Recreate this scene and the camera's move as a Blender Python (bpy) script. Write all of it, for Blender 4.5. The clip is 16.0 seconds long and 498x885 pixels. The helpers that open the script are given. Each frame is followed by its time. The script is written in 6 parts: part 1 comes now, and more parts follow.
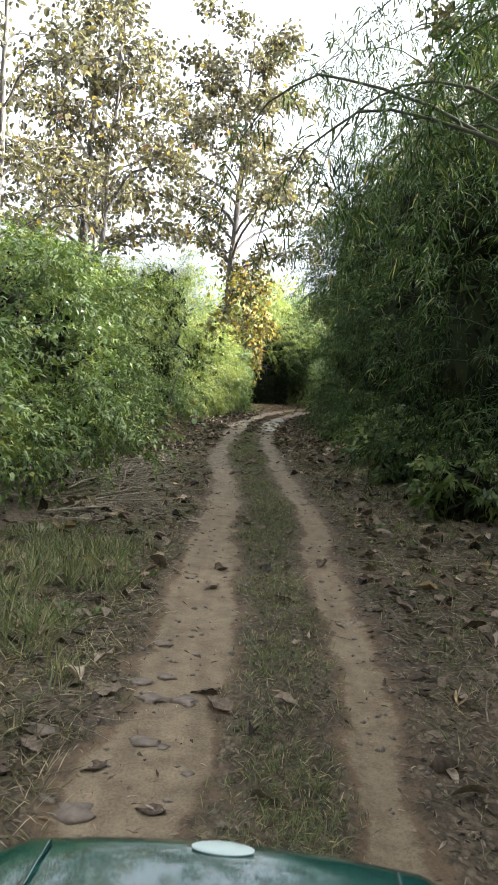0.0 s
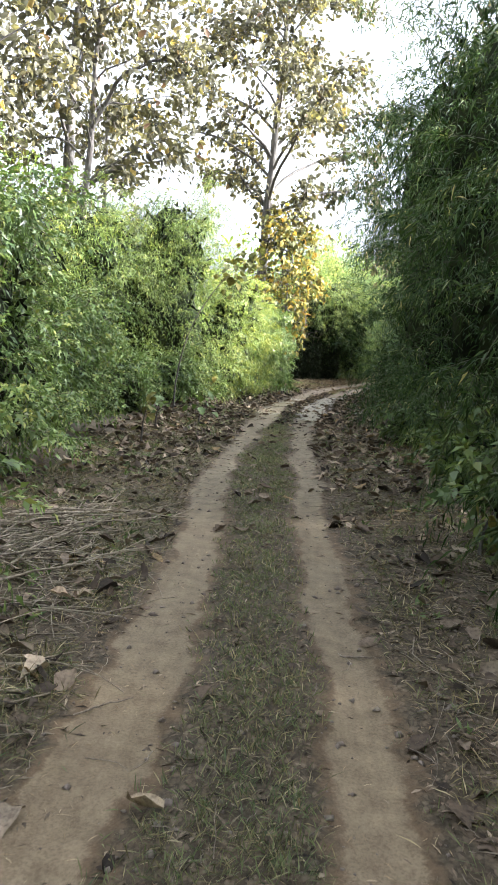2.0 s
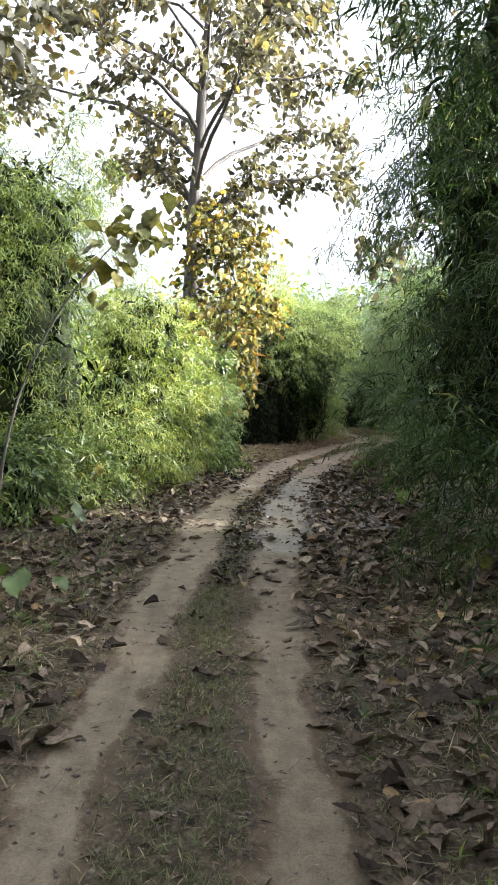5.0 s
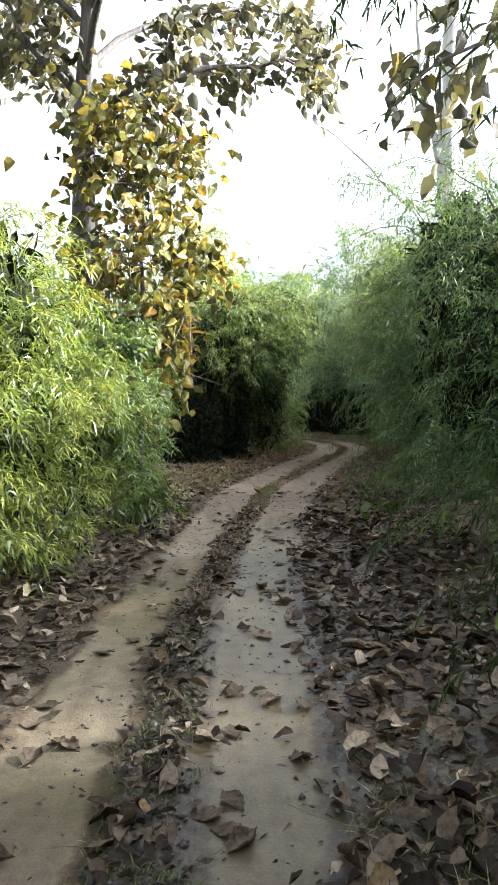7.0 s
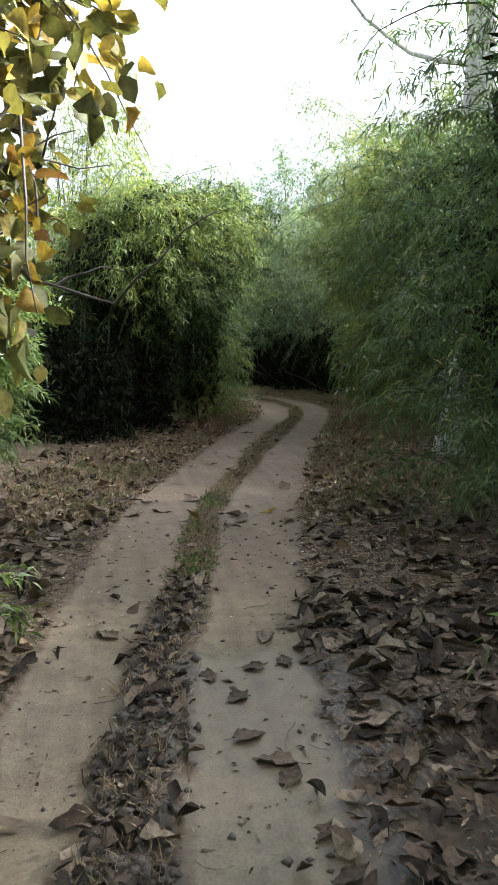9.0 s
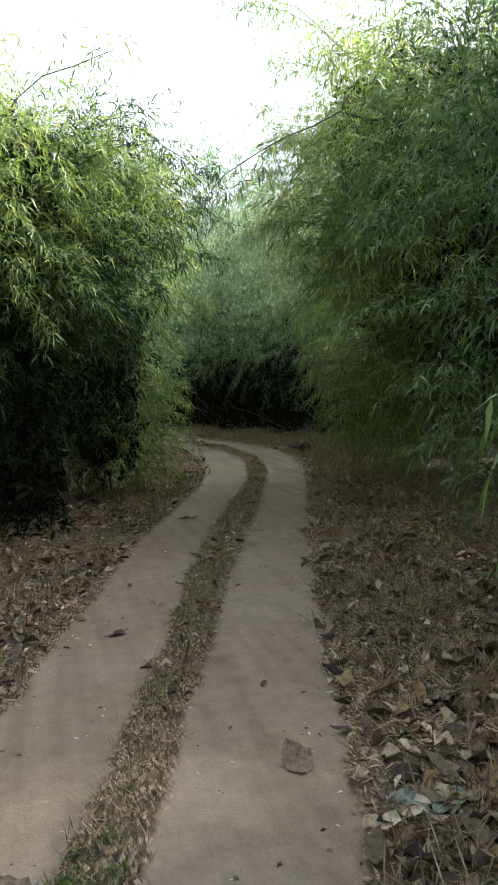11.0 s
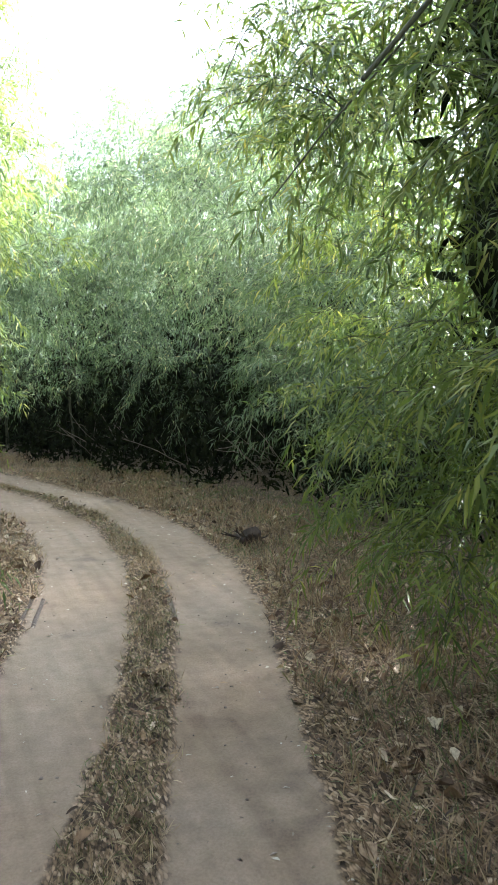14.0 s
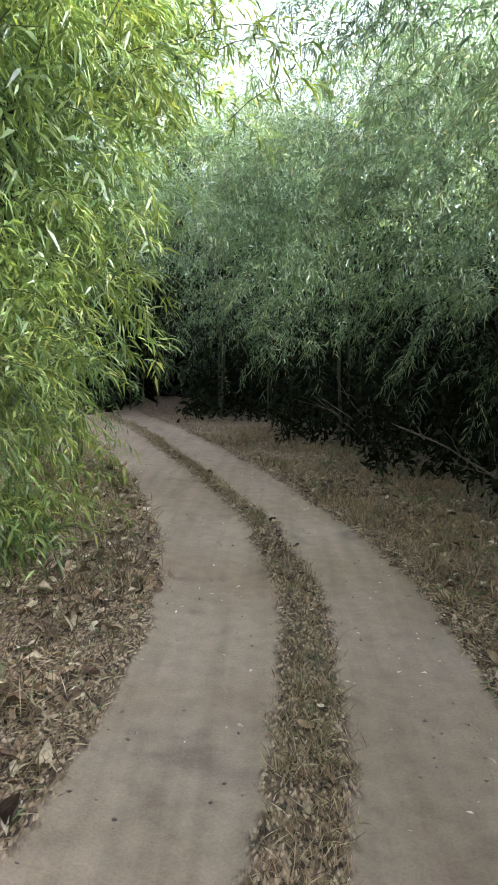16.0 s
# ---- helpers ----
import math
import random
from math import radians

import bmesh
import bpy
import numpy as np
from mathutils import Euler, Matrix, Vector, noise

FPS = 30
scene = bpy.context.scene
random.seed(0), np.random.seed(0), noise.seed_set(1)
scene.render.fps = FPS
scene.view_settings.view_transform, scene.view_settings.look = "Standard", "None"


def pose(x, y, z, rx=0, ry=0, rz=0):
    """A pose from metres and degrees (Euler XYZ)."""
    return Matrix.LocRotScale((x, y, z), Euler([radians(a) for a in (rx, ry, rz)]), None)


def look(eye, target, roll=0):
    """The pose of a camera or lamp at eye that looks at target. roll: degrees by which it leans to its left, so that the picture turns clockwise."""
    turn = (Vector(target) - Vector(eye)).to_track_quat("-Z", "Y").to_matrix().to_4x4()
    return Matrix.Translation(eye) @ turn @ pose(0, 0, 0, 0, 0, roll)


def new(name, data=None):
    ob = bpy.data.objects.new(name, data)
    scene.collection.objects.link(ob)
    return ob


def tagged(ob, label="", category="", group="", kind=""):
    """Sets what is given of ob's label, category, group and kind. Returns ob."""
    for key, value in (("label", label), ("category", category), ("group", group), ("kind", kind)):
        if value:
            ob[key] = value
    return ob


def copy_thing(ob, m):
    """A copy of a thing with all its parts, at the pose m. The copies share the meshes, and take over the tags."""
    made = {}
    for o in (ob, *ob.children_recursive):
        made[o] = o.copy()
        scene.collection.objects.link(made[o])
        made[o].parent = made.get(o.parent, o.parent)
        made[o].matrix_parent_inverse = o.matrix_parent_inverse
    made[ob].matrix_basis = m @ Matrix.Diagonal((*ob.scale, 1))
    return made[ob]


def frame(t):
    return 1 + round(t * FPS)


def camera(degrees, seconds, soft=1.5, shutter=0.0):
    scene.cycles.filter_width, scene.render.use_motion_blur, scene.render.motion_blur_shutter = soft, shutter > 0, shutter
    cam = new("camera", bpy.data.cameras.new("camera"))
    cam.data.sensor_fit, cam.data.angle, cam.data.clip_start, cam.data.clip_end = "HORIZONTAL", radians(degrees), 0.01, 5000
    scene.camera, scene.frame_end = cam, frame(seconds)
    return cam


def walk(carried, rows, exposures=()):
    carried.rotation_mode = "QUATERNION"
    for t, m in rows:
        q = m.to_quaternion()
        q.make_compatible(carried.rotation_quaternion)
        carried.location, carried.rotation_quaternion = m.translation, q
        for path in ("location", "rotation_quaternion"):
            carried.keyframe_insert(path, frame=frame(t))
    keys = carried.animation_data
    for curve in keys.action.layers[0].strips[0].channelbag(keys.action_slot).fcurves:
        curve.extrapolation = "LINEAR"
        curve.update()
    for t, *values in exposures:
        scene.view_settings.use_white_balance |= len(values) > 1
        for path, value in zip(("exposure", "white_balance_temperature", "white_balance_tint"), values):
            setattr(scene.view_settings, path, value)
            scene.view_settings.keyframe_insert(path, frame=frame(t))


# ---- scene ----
cam = camera(35.38, 16.0, soft=1.2, shutter=0.06)
EXPOSURE = 2.6
# seconds, x, y, z, tilt, lean, heading
PATH = [
    (0.0, -0.04, 0.00, 2.28, 85.11, -3.49, 0.19),
    (0.5, 0.18, 2.12, 2.29, 85.01, -3.86, 1.27),
    (1.0, 0.38, 4.26, 2.30, 85.12, -3.59, 2.86),
    (1.5, 0.52, 6.43, 2.32, 83.80, -3.02, 4.41),
    (2.0, 0.60, 8.60, 2.31, 82.72, -3.00, 4.17),
    (2.5, 0.67, 10.69, 2.34, 84.76, -2.94, 2.81),
    (3.0, 0.70, 12.85, 2.33, 86.07, -2.67, 2.67),
    (3.5, 0.67, 14.95, 2.37, 86.19, -1.79, 4.56),
    (4.0, 0.57, 17.03, 2.38, 86.21, -0.98, 5.22),
    (4.5, 0.44, 19.11, 2.40, 86.47, -0.94, 3.19),
    (5.0, 0.29, 21.22, 2.41, 86.72, -1.18, 0.07),
    (5.2, 0.26, 22.07, 2.40, 86.83, -1.25, -1.21),
    (7.3, 0.51, 31.90, 2.38, 86.91, 0.56, -4.97),
    (7.5, 0.54, 32.85, 2.36, 86.80, 0.71, -5.57),
    (8.0, 0.64, 35.21, 2.32, 84.53, -0.25, -7.94),
    (8.2, 0.70, 36.11, 2.31, 83.84, -0.80, -8.97),
    (10.3, 2.03, 45.06, 2.41, 82.63, 2.71, -12.31),
    (10.5, 2.20, 45.90, 2.41, 83.26, 3.06, -12.98),
    (11.0, 2.62, 47.96, 2.40, 84.98, 3.28, -14.68),
    (11.5, 3.05, 49.97, 2.34, 84.96, 3.18, -16.11),
    (12.0, 3.50, 51.87, 2.34, 84.98, 3.68, -17.08),
    (12.5, 3.95, 53.64, 2.34, 84.99, 3.40, -19.37),
    (13.0, 4.49, 55.43, 2.35, 84.97, 2.51, -21.52),
    (13.5, 5.02, 57.22, 2.35, 84.52, 1.01, -22.06),
    (14.0, 5.63, 59.01, 2.35, 86.07, 0.12, -21.56),
    (14.5, 6.28, 60.71, 2.37, 86.18, -0.44, -17.65),
    (15.0, 6.87, 62.42, 2.32, 84.03, -1.72, -11.27),
    (15.5, 7.36, 64.21, 2.32, 82.85, -2.73, -5.55),
    (16.0, 7.86, 65.85, 2.28, 82.87, -2.24, 1.65),
]
walk(cam, [(t, pose(x, y, z, rx, ry, rz)) for t, x, y, z, rx, ry, rz in PATH],
     [(t, EXPOSURE + e, k, q) for t, e, k, q in (
         (0.0, 0.12, 5900, 10), (0.5, 0.12, 5900, 10), (1.0, 0.2, 5850, 10), (1.5, 0.32, 5850, 10), (2.0, 0.5, 5700, 10), (2.5, 0.35, 5750, 11),
         (3.5, 0.2, 5700, 14), (5.0, 0.12, 5750, 13), (7.5, -0.08, 5650, 10), (10.5, -0.28, 5650, 8), (11.0, 0.0, 5500, 8), (11.5, 0.62, 5300, 9), (12.0, 0.88, 5150, 11),
         (13.0, 1.4, 5400, 12), (14.5, 1.05, 5400, 12), (15.0, 0.52, 5300, 11), (15.5, 0.72, 5400, 12), (16.0, 0.85, 5400, 13))])

# ---- light: hazy morning sun from the right, white sky ----
SUN_ELEV, SUN_AZIM = 27.0, 85.0   # degrees above the horizon; clockwise from +y
world = bpy.data.worlds.new("hazy_sky")
scene.world = world
world.use_nodes = True
wn = world.node_tree.nodes
sky = wn.new("ShaderNodeTexSky")
sky.sky_type = 'NISHITA'
sky.sun_disc = False
sky.sun_elevation = radians(SUN_ELEV)
sky.sun_rotation = radians(SUN_AZIM)
sky.air_density, sky.dust_density, sky.ozone_density = 1.0, 9.0, 0.5
wn["Background"].inputs[1].default_value = 0.15
haze = wn.new("ShaderNodeHueSaturation")   # thin white haze takes most of the blue out of the sky
haze.inputs["Saturation"].default_value = 0.13
world.node_tree.links.new(sky.outputs[0], haze.inputs["Color"])
world.node_tree.links.new(haze.outputs[0], wn["Background"].inputs[0])
sun_data = bpy.data.lights.new("sun", 'SUN')
sun_data.energy, sun_data.angle, sun_data.color = 4.8, radians(7.0), (1.0, 0.92, 0.79)
sun = new("sun", sun_data)
_a, _e = radians(SUN_AZIM), radians(SUN_ELEV)
sun.matrix_world = look((math.sin(_a) * math.cos(_e) * 60, 40 + math.cos(_a) * math.cos(_e) * 60, math.sin(_e) * 60), (0, 40, 0))


# ---- materials ----
def mat_base(name):
    m = bpy.data.materials.new(name)
    m.use_nodes = True
    nt = m.node_tree
    return m, nt, nt.nodes["Principled BSDF"], nt.nodes["Material Output"]


def ramp(nt, stops, fac=None):
    r = nt.nodes.new("ShaderNodeValToRGB")
    e = r.color_ramp.elements
    while len(e) < len(stops):
        e.new(0.5)
    for k, (p, c) in zip(e, stops):
        k.position, k.color = p, (*c, 1)
    if fac is not None:
        nt.links.new(fac, r.inputs[0])
    return r.outputs[0]


def tex_noise(nt, scale, detail=4.0, rough=0.55, coord="Object"):
    tc = nt.nodes.new("ShaderNodeTexCoord")
    n = nt.nodes.new("ShaderNodeTexNoise")
    n.inputs["Scale"].default_value, n.inputs["Detail"].default_value, n.inputs["Roughness"].default_value = scale, detail, rough
    nt.links.new(tc.outputs[coord], n.inputs["Vector"])
    return n.outputs[0]


def blend(nt, fac, a, b, mode='MIX'):
    m = nt.nodes.new("ShaderNodeMix")
    m.data_type, m.blend_type = 'RGBA', mode
    for sock, v in ((m.inputs[0], fac), (m.inputs[6], a), (m.inputs[7], b)):
        if isinstance(v, (int, float)):
            sock.default_value = v
        elif isinstance(v, tuple):
            sock.default_value = (*v, 1)
        else:
            nt.links.new(v, sock)
    return m.outputs[2]


def bump(nt, bsdf, height, strength, distance):
    b = nt.nodes.new("ShaderNodeBump")
    b.inputs["Strength"].default_value, b.inputs["Distance"].default_value = strength, distance
    nt.links.new(height, b.inputs["Height"])
    nt.links.new(b.outputs[0], bsdf.inputs["Normal"])


def leaf_material(name, stops, glow=0.35, rough=0.5, warm=(1.15, 1.15, 0.75), sheen=0.5, grain=0.0):
    """Leaf: coloured by each leaf's own tone, part of the light passes through the blade."""
    m, nt, b, out = mat_base(name)
    at = nt.nodes.new("ShaderNodeAttribute")
    at.attribute_name = "tone"
    col = ramp(nt, stops, at.outputs["Fac"])
    patch = tex_noise(nt, 0.45, 2.0)
    col = blend(nt, 0.6, col, ramp(nt, [(0.32, (0.62, 0.66, 0.6)), (0.68, (1.25, 1.2, 1.1))], patch), 'MULTIPLY')
    if grain:
        col = blend(nt, 0.75, col, ramp(nt, [(0.36, (0.45, 0.42, 0.40)), (0.5, (0.95, 0.95, 0.95)), (0.68, (1.35, 1.32, 1.25))], tex_noise(nt, grain, 5.0, 0.65)), 'MULTIPLY')
    nt.links.new(col, b.inputs["Base Color"])
    b.inputs["Roughness"].default_value = rough
    b.inputs["Specular IOR Level"].default_value = sheen
    tr = nt.nodes.new("ShaderNodeBsdfTranslucent")
    nt.links.new(blend(nt, 1.0, col, warm, 'MULTIPLY'), tr.inputs[0])
    mx = nt.nodes.new("ShaderNodeMixShader")
    mx.inputs[0].default_value = glow
    nt.links.new(b.outputs[0], mx.inputs[1])
    nt.links.new(tr.outputs[0], mx.inputs[2])
    nt.links.new(mx.outputs[0], out.inputs[0])
    return m


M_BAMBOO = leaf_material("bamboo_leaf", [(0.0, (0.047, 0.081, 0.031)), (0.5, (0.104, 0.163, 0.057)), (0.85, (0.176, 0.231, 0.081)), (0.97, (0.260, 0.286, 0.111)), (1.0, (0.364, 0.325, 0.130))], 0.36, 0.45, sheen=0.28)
# the bamboo leaf again, paler and bluer: haze put into the colour
M_HAZY_BAMBOO = leaf_material("hazy_bamboo_leaf", [(0.0, (0.060, 0.092, 0.050)), (0.5, (0.124, 0.172, 0.092)), (0.85, (0.200, 0.244, 0.126)), (0.97, (0.30, 0.31, 0.16)), (1.0, (0.38, 0.33, 0.16))], 0.40, 0.45, sheen=0.3)
# the bamboo leaf again, darkened: shade on the hedge put into the colour
M_SHADED_BAMBOO = leaf_material("shaded_bamboo_leaf", [(0.0, (0.016, 0.031, 0.010)), (0.5, (0.039, 0.067, 0.019)), (0.85, (0.084, 0.112, 0.033)), (0.97, (0.17, 0.19, 0.07)), (1.0, (0.30, 0.26, 0.10))], 0.26, 0.55, sheen=0.1)
# yellower, brighter bamboo leaf: sunlight put into the colour
M_SUNLIT_BAMBOO = leaf_material("sunlit_bamboo_leaf", [(0.0, (0.080, 0.125, 0.028)), (0.6, (0.215, 0.255, 0.042)), (1.0, (0.37, 0.345, 0.07))], 0.42, 0.36)
# midway to the sunlit leaf: some sunlight put into the colour
M_HALF_SUNLIT = leaf_material("half_sunlit_bamboo_leaf", [(0.0, (0.062, 0.100, 0.028)), (0.55, (0.165, 0.212, 0.048)), (0.9, (0.270, 0.290, 0.070)), (1.0, (0.36, 0.34, 0.09))], 0.40, 0.42, sheen=0.35)
M_SHRUB = leaf_material("shrub_leaf", [(0.0, (0.058, 0.098, 0.028)), (0.6, (0.136, 0.194, 0.046)), (1.0, (0.270, 0.280, 0.075))], 0.34, 0.38)
M_TEAK = leaf_material("teak_leaf", [(0.0, (0.058, 0.054, 0.044)), (0.45, (0.105, 0.097, 0.066)), (0.72, (0.150, 0.132, 0.066)), (0.9, (0.29, 0.21, 0.060)), (1.0, (0.13, 0.08, 0.055))], 0.38, 0.65, sheen=0.2)
M_TEAK_GOLD = leaf_material("golden_teak_leaf", [(0.0, (0.05, 0.05, 0.025)), (0.25, (0.10, 0.105, 0.036)), (0.5, (0.19, 0.165, 0.042)), (0.72, (0.38, 0.26, 0.05)), (0.86, (0.24, 0.13, 0.04)), (1.0, (0.09, 0.055, 0.035))], 0.32, 0.6, sheen=0.2, grain=14.0)
M_DRY = leaf_material("dry_leaf", [(0.0, (0.030, 0.023, 0.018)), (0.35, (0.105, 0.078, 0.058)), (0.7, (0.21, 0.165, 0.125)), (0.94, (0.38, 0.31, 0.24)), (1.0, (0.26, 0.185, 0.10))], 0.08, 0.75, sheen=0.15, grain=28.0)
M_FLAKE = leaf_material("dead_bamboo_leaf", [(0.0, (0.040, 0.024, 0.015)), (0.35, (0.125, 0.078, 0.047)), (0.65, (0.27, 0.185, 0.115)), (0.9, (0.44, 0.35, 0.25)), (1.0, (0.52, 0.44, 0.34))], 0.1, 0.7, sheen=0.2, grain=30.0)
M_STRAW = leaf_material("dry_grass", [(0.0, (0.045, 0.032, 0.02)), (0.3, (0.130, 0.085, 0.050)), (0.6, (0.265, 0.182, 0.108)), (0.86, (0.44, 0.345, 0.235)), (0.94, (0.20, 0.19, 0.08)), (1.0, (0.10, 0.14, 0.045))], 0.2, 0.65)
M_GRASS = leaf_material("green_grass", [(0.0, (0.05, 0.075, 0.025)), (0.4, (0.10, 0.13, 0.042)), (0.65, (0.15, 0.165, 0.062)), (0.85, (0.28, 0.235, 0.12)), (1.0, (0.38, 0.31, 0.19))], 0.26, 0.6)


M_MAT = leaf_material("matted_grass", [(0.0, (0.030, 0.032, 0.014)), (0.35, (0.072, 0.074, 0.030)), (0.6, (0.125, 0.108, 0.052)), (0.82, (0.235, 0.190, 0.105)), (1.0, (0.40, 0.34, 0.22))], 0.2, 0.7, sheen=0.2)
# near-black leaf for plant insides and undergrowth: shade put into the colour
M_SHADE = leaf_material("shade_dark_leaf", [(0.0, (0.010, 0.012, 0.007)), (0.6, (0.020, 0.025, 0.012)), (1.0, (0.032, 0.036, 0.018))], 0.0, 0.9, sheen=0.05)


def bark_material(name, dark, light, scale):
    m, nt, b, out = mat_base(name)
    tc = nt.nodes.new("ShaderNodeTexCoord")
    mp = nt.nodes.new("ShaderNodeMapping")
    mp.inputs["Scale"].default_value = (scale, scale, scale * 0.18)
    nt.links.new(tc.outputs["Object"], mp.inputs[0])
    n = nt.nodes.new("ShaderNodeTexNoise")
    n.inputs["Scale"].default_value, n.inputs["Detail"].default_value = 1.0, 6.0
    nt.links.new(mp.outputs[0], n.inputs["Vector"])
    col = ramp(nt, [(0.3, dark), (0.7, light)], n.outputs[0])
    col = blend(nt, 0.5, col, ramp(nt, [(0.35, (0.6, 0.6, 0.6)), (0.7, (1.2, 1.2, 1.15))], tex_noise(nt, 0.9)), 'MULTIPLY')
    nt.links.new(col, b.inputs["Base Color"])
    b.inputs["Roughness"].default_value = 0.85
    bump(nt, b, n.outputs[0], 0.6, 0.03)
    return m


M_BARK = bark_material("teak_bark", (0.052, 0.044, 0.038), (0.135, 0.118, 0.105), 14)
M_PALE_BARK = bark_material("pale_bark", (0.42, 0.40, 0.37), (0.66, 0.64, 0.60), 9)
M_TWIG = bark_material("dead_twig", (0.09, 0.07, 0.05), (0.25, 0.20, 0.15), 30)
M_PALE_TWIG = bark_material("dry_pale_twig", (0.16, 0.13, 0.095), (0.36, 0.30, 0.22), 30)
M_CULM = bark_material("bamboo_culm", (0.028, 0.032, 0.014), (0.075, 0.075, 0.034), 10)


M_PALE = leaf_material("pale_dry_leaf", [(0.0, (0.22, 0.19, 0.16)), (0.5, (0.40, 0.36, 0.31)), (1.0, (0.58, 0.54, 0.48))], 0.1, 0.6)
M_SAGE = leaf_material("sage_leaf", [(0.0, (0.14, 0.19, 0.15)), (0.5, (0.24, 0.30, 0.25)), (1.0, (0.36, 0.42, 0.37))], 0.1, 0.7, sheen=0.2, grain=25.0)
M_ROTTEN = bark_material("rotten_wood", (0.014, 0.009, 0.006), (0.060, 0.038, 0.024), 22)
M_TREAD = bark_material("pressed_mud", (0.115, 0.090, 0.072), (0.20, 0.162, 0.132), 18)
M_CLOD = bark_material("dry_brown_mud", (0.10, 0.075, 0.055), (0.20, 0.16, 0.125), 12)
M_MUD = bark_material("dried_mud", (0.045, 0.036, 0.03), (0.13, 0.11, 0.095), 18)


def simple_material(name, colour, rough, metal=0.0, coat=0.0, dirt=0.25):
    """Painted, rubber or metal surface with dust and uneven gloss."""
    m, nt, b, out = mat_base(name)
    n = tex_noise(nt, 7.0, 5.0)
    col = blend(nt, dirt, colour, ramp(nt, [(0.4, colour), (0.75, (0.30, 0.26, 0.22))], n))
    nt.links.new(col, b.inputs["Base Color"])
    b.inputs["Metallic"].default_value, b.inputs["Coat Weight"].default_value = metal, coat
    b.inputs["Coat Roughness"].default_value = 0.04
    nt.links.new(ramp(nt, [(0.3, (rough * 0.8,) * 3), (0.7, (min(1, rough * 1.3),) * 3)], n), b.inputs["Roughness"])
    return m


M_PAINT = simple_material("green_paint", (0.003, 0.036, 0.029), 0.16, 0.0, 1.0, 0.04)
M_RUBBER = simple_material("black_rubber", (0.02, 0.02, 0.02), 0.7)
M_GREY = simple_material("grey_steel", (0.42, 0.43, 0.43), 0.45, 0.2)
M_CHROME = simple_material("lamp_reflector", (0.75, 0.75, 0.75), 0.1, 0.9, 0.0, 0.05)
M_AMBER = simple_material("amber_plastic", (0.6, 0.2, 0.02), 0.25)
M_BADGE = simple_material("white_sticker", (0.30, 0.36, 0.33), 0.4)
M_GLASS, _nt, _b, _o = mat_base("windscreen_glass")
_b.inputs["Transmission Weight"].default_value, _b.inputs["Roughness"].default_value = 1.0, 0.02
_b.inputs["Base Color"].default_value = (0.92, 0.96, 0.95, 1)


def leaf_mosaic(nt, scale, stops, stretch=1.6):
    """Flat dead leaves lying over one another: uneven cells, each with its own tone and a dark edge."""
    tc = nt.nodes.new("ShaderNodeTexCoord")
    wob = nt.nodes.new("ShaderNodeTexNoise")
    wob.inputs["Scale"].default_value, wob.inputs["Detail"].default_value = 3.0, 3.0
    nt.links.new(tc.outputs["Object"], wob.inputs["Vector"])
    mp = nt.nodes.new("ShaderNodeMapping")
    mp.inputs["Scale"].default_value = (1.0, 1.0 / stretch, 0.3)
    nt.links.new(blend(nt, 0.10, tc.outputs["Object"], wob.outputs["Color"], 'ADD'), mp.inputs[0])
    vo = nt.nodes.new("ShaderNodeTexVoronoi")
    vo.inputs["Scale"].default_value = scale
    nt.links.new(mp.outputs[0], vo.inputs["Vector"])
    sep = nt.nodes.new("ShaderNodeSeparateColor")
    nt.links.new(vo.outputs["Color"], sep.inputs[0])
    col = ramp(nt, stops, sep.outputs[0])
    return blend(nt, 0.8, col, ramp(nt, [(0.35, (1.1, 1.1, 1.1)), (0.75, (0.35, 0.33, 0.3))], vo.outputs["Distance"]), 'MULTIPLY')


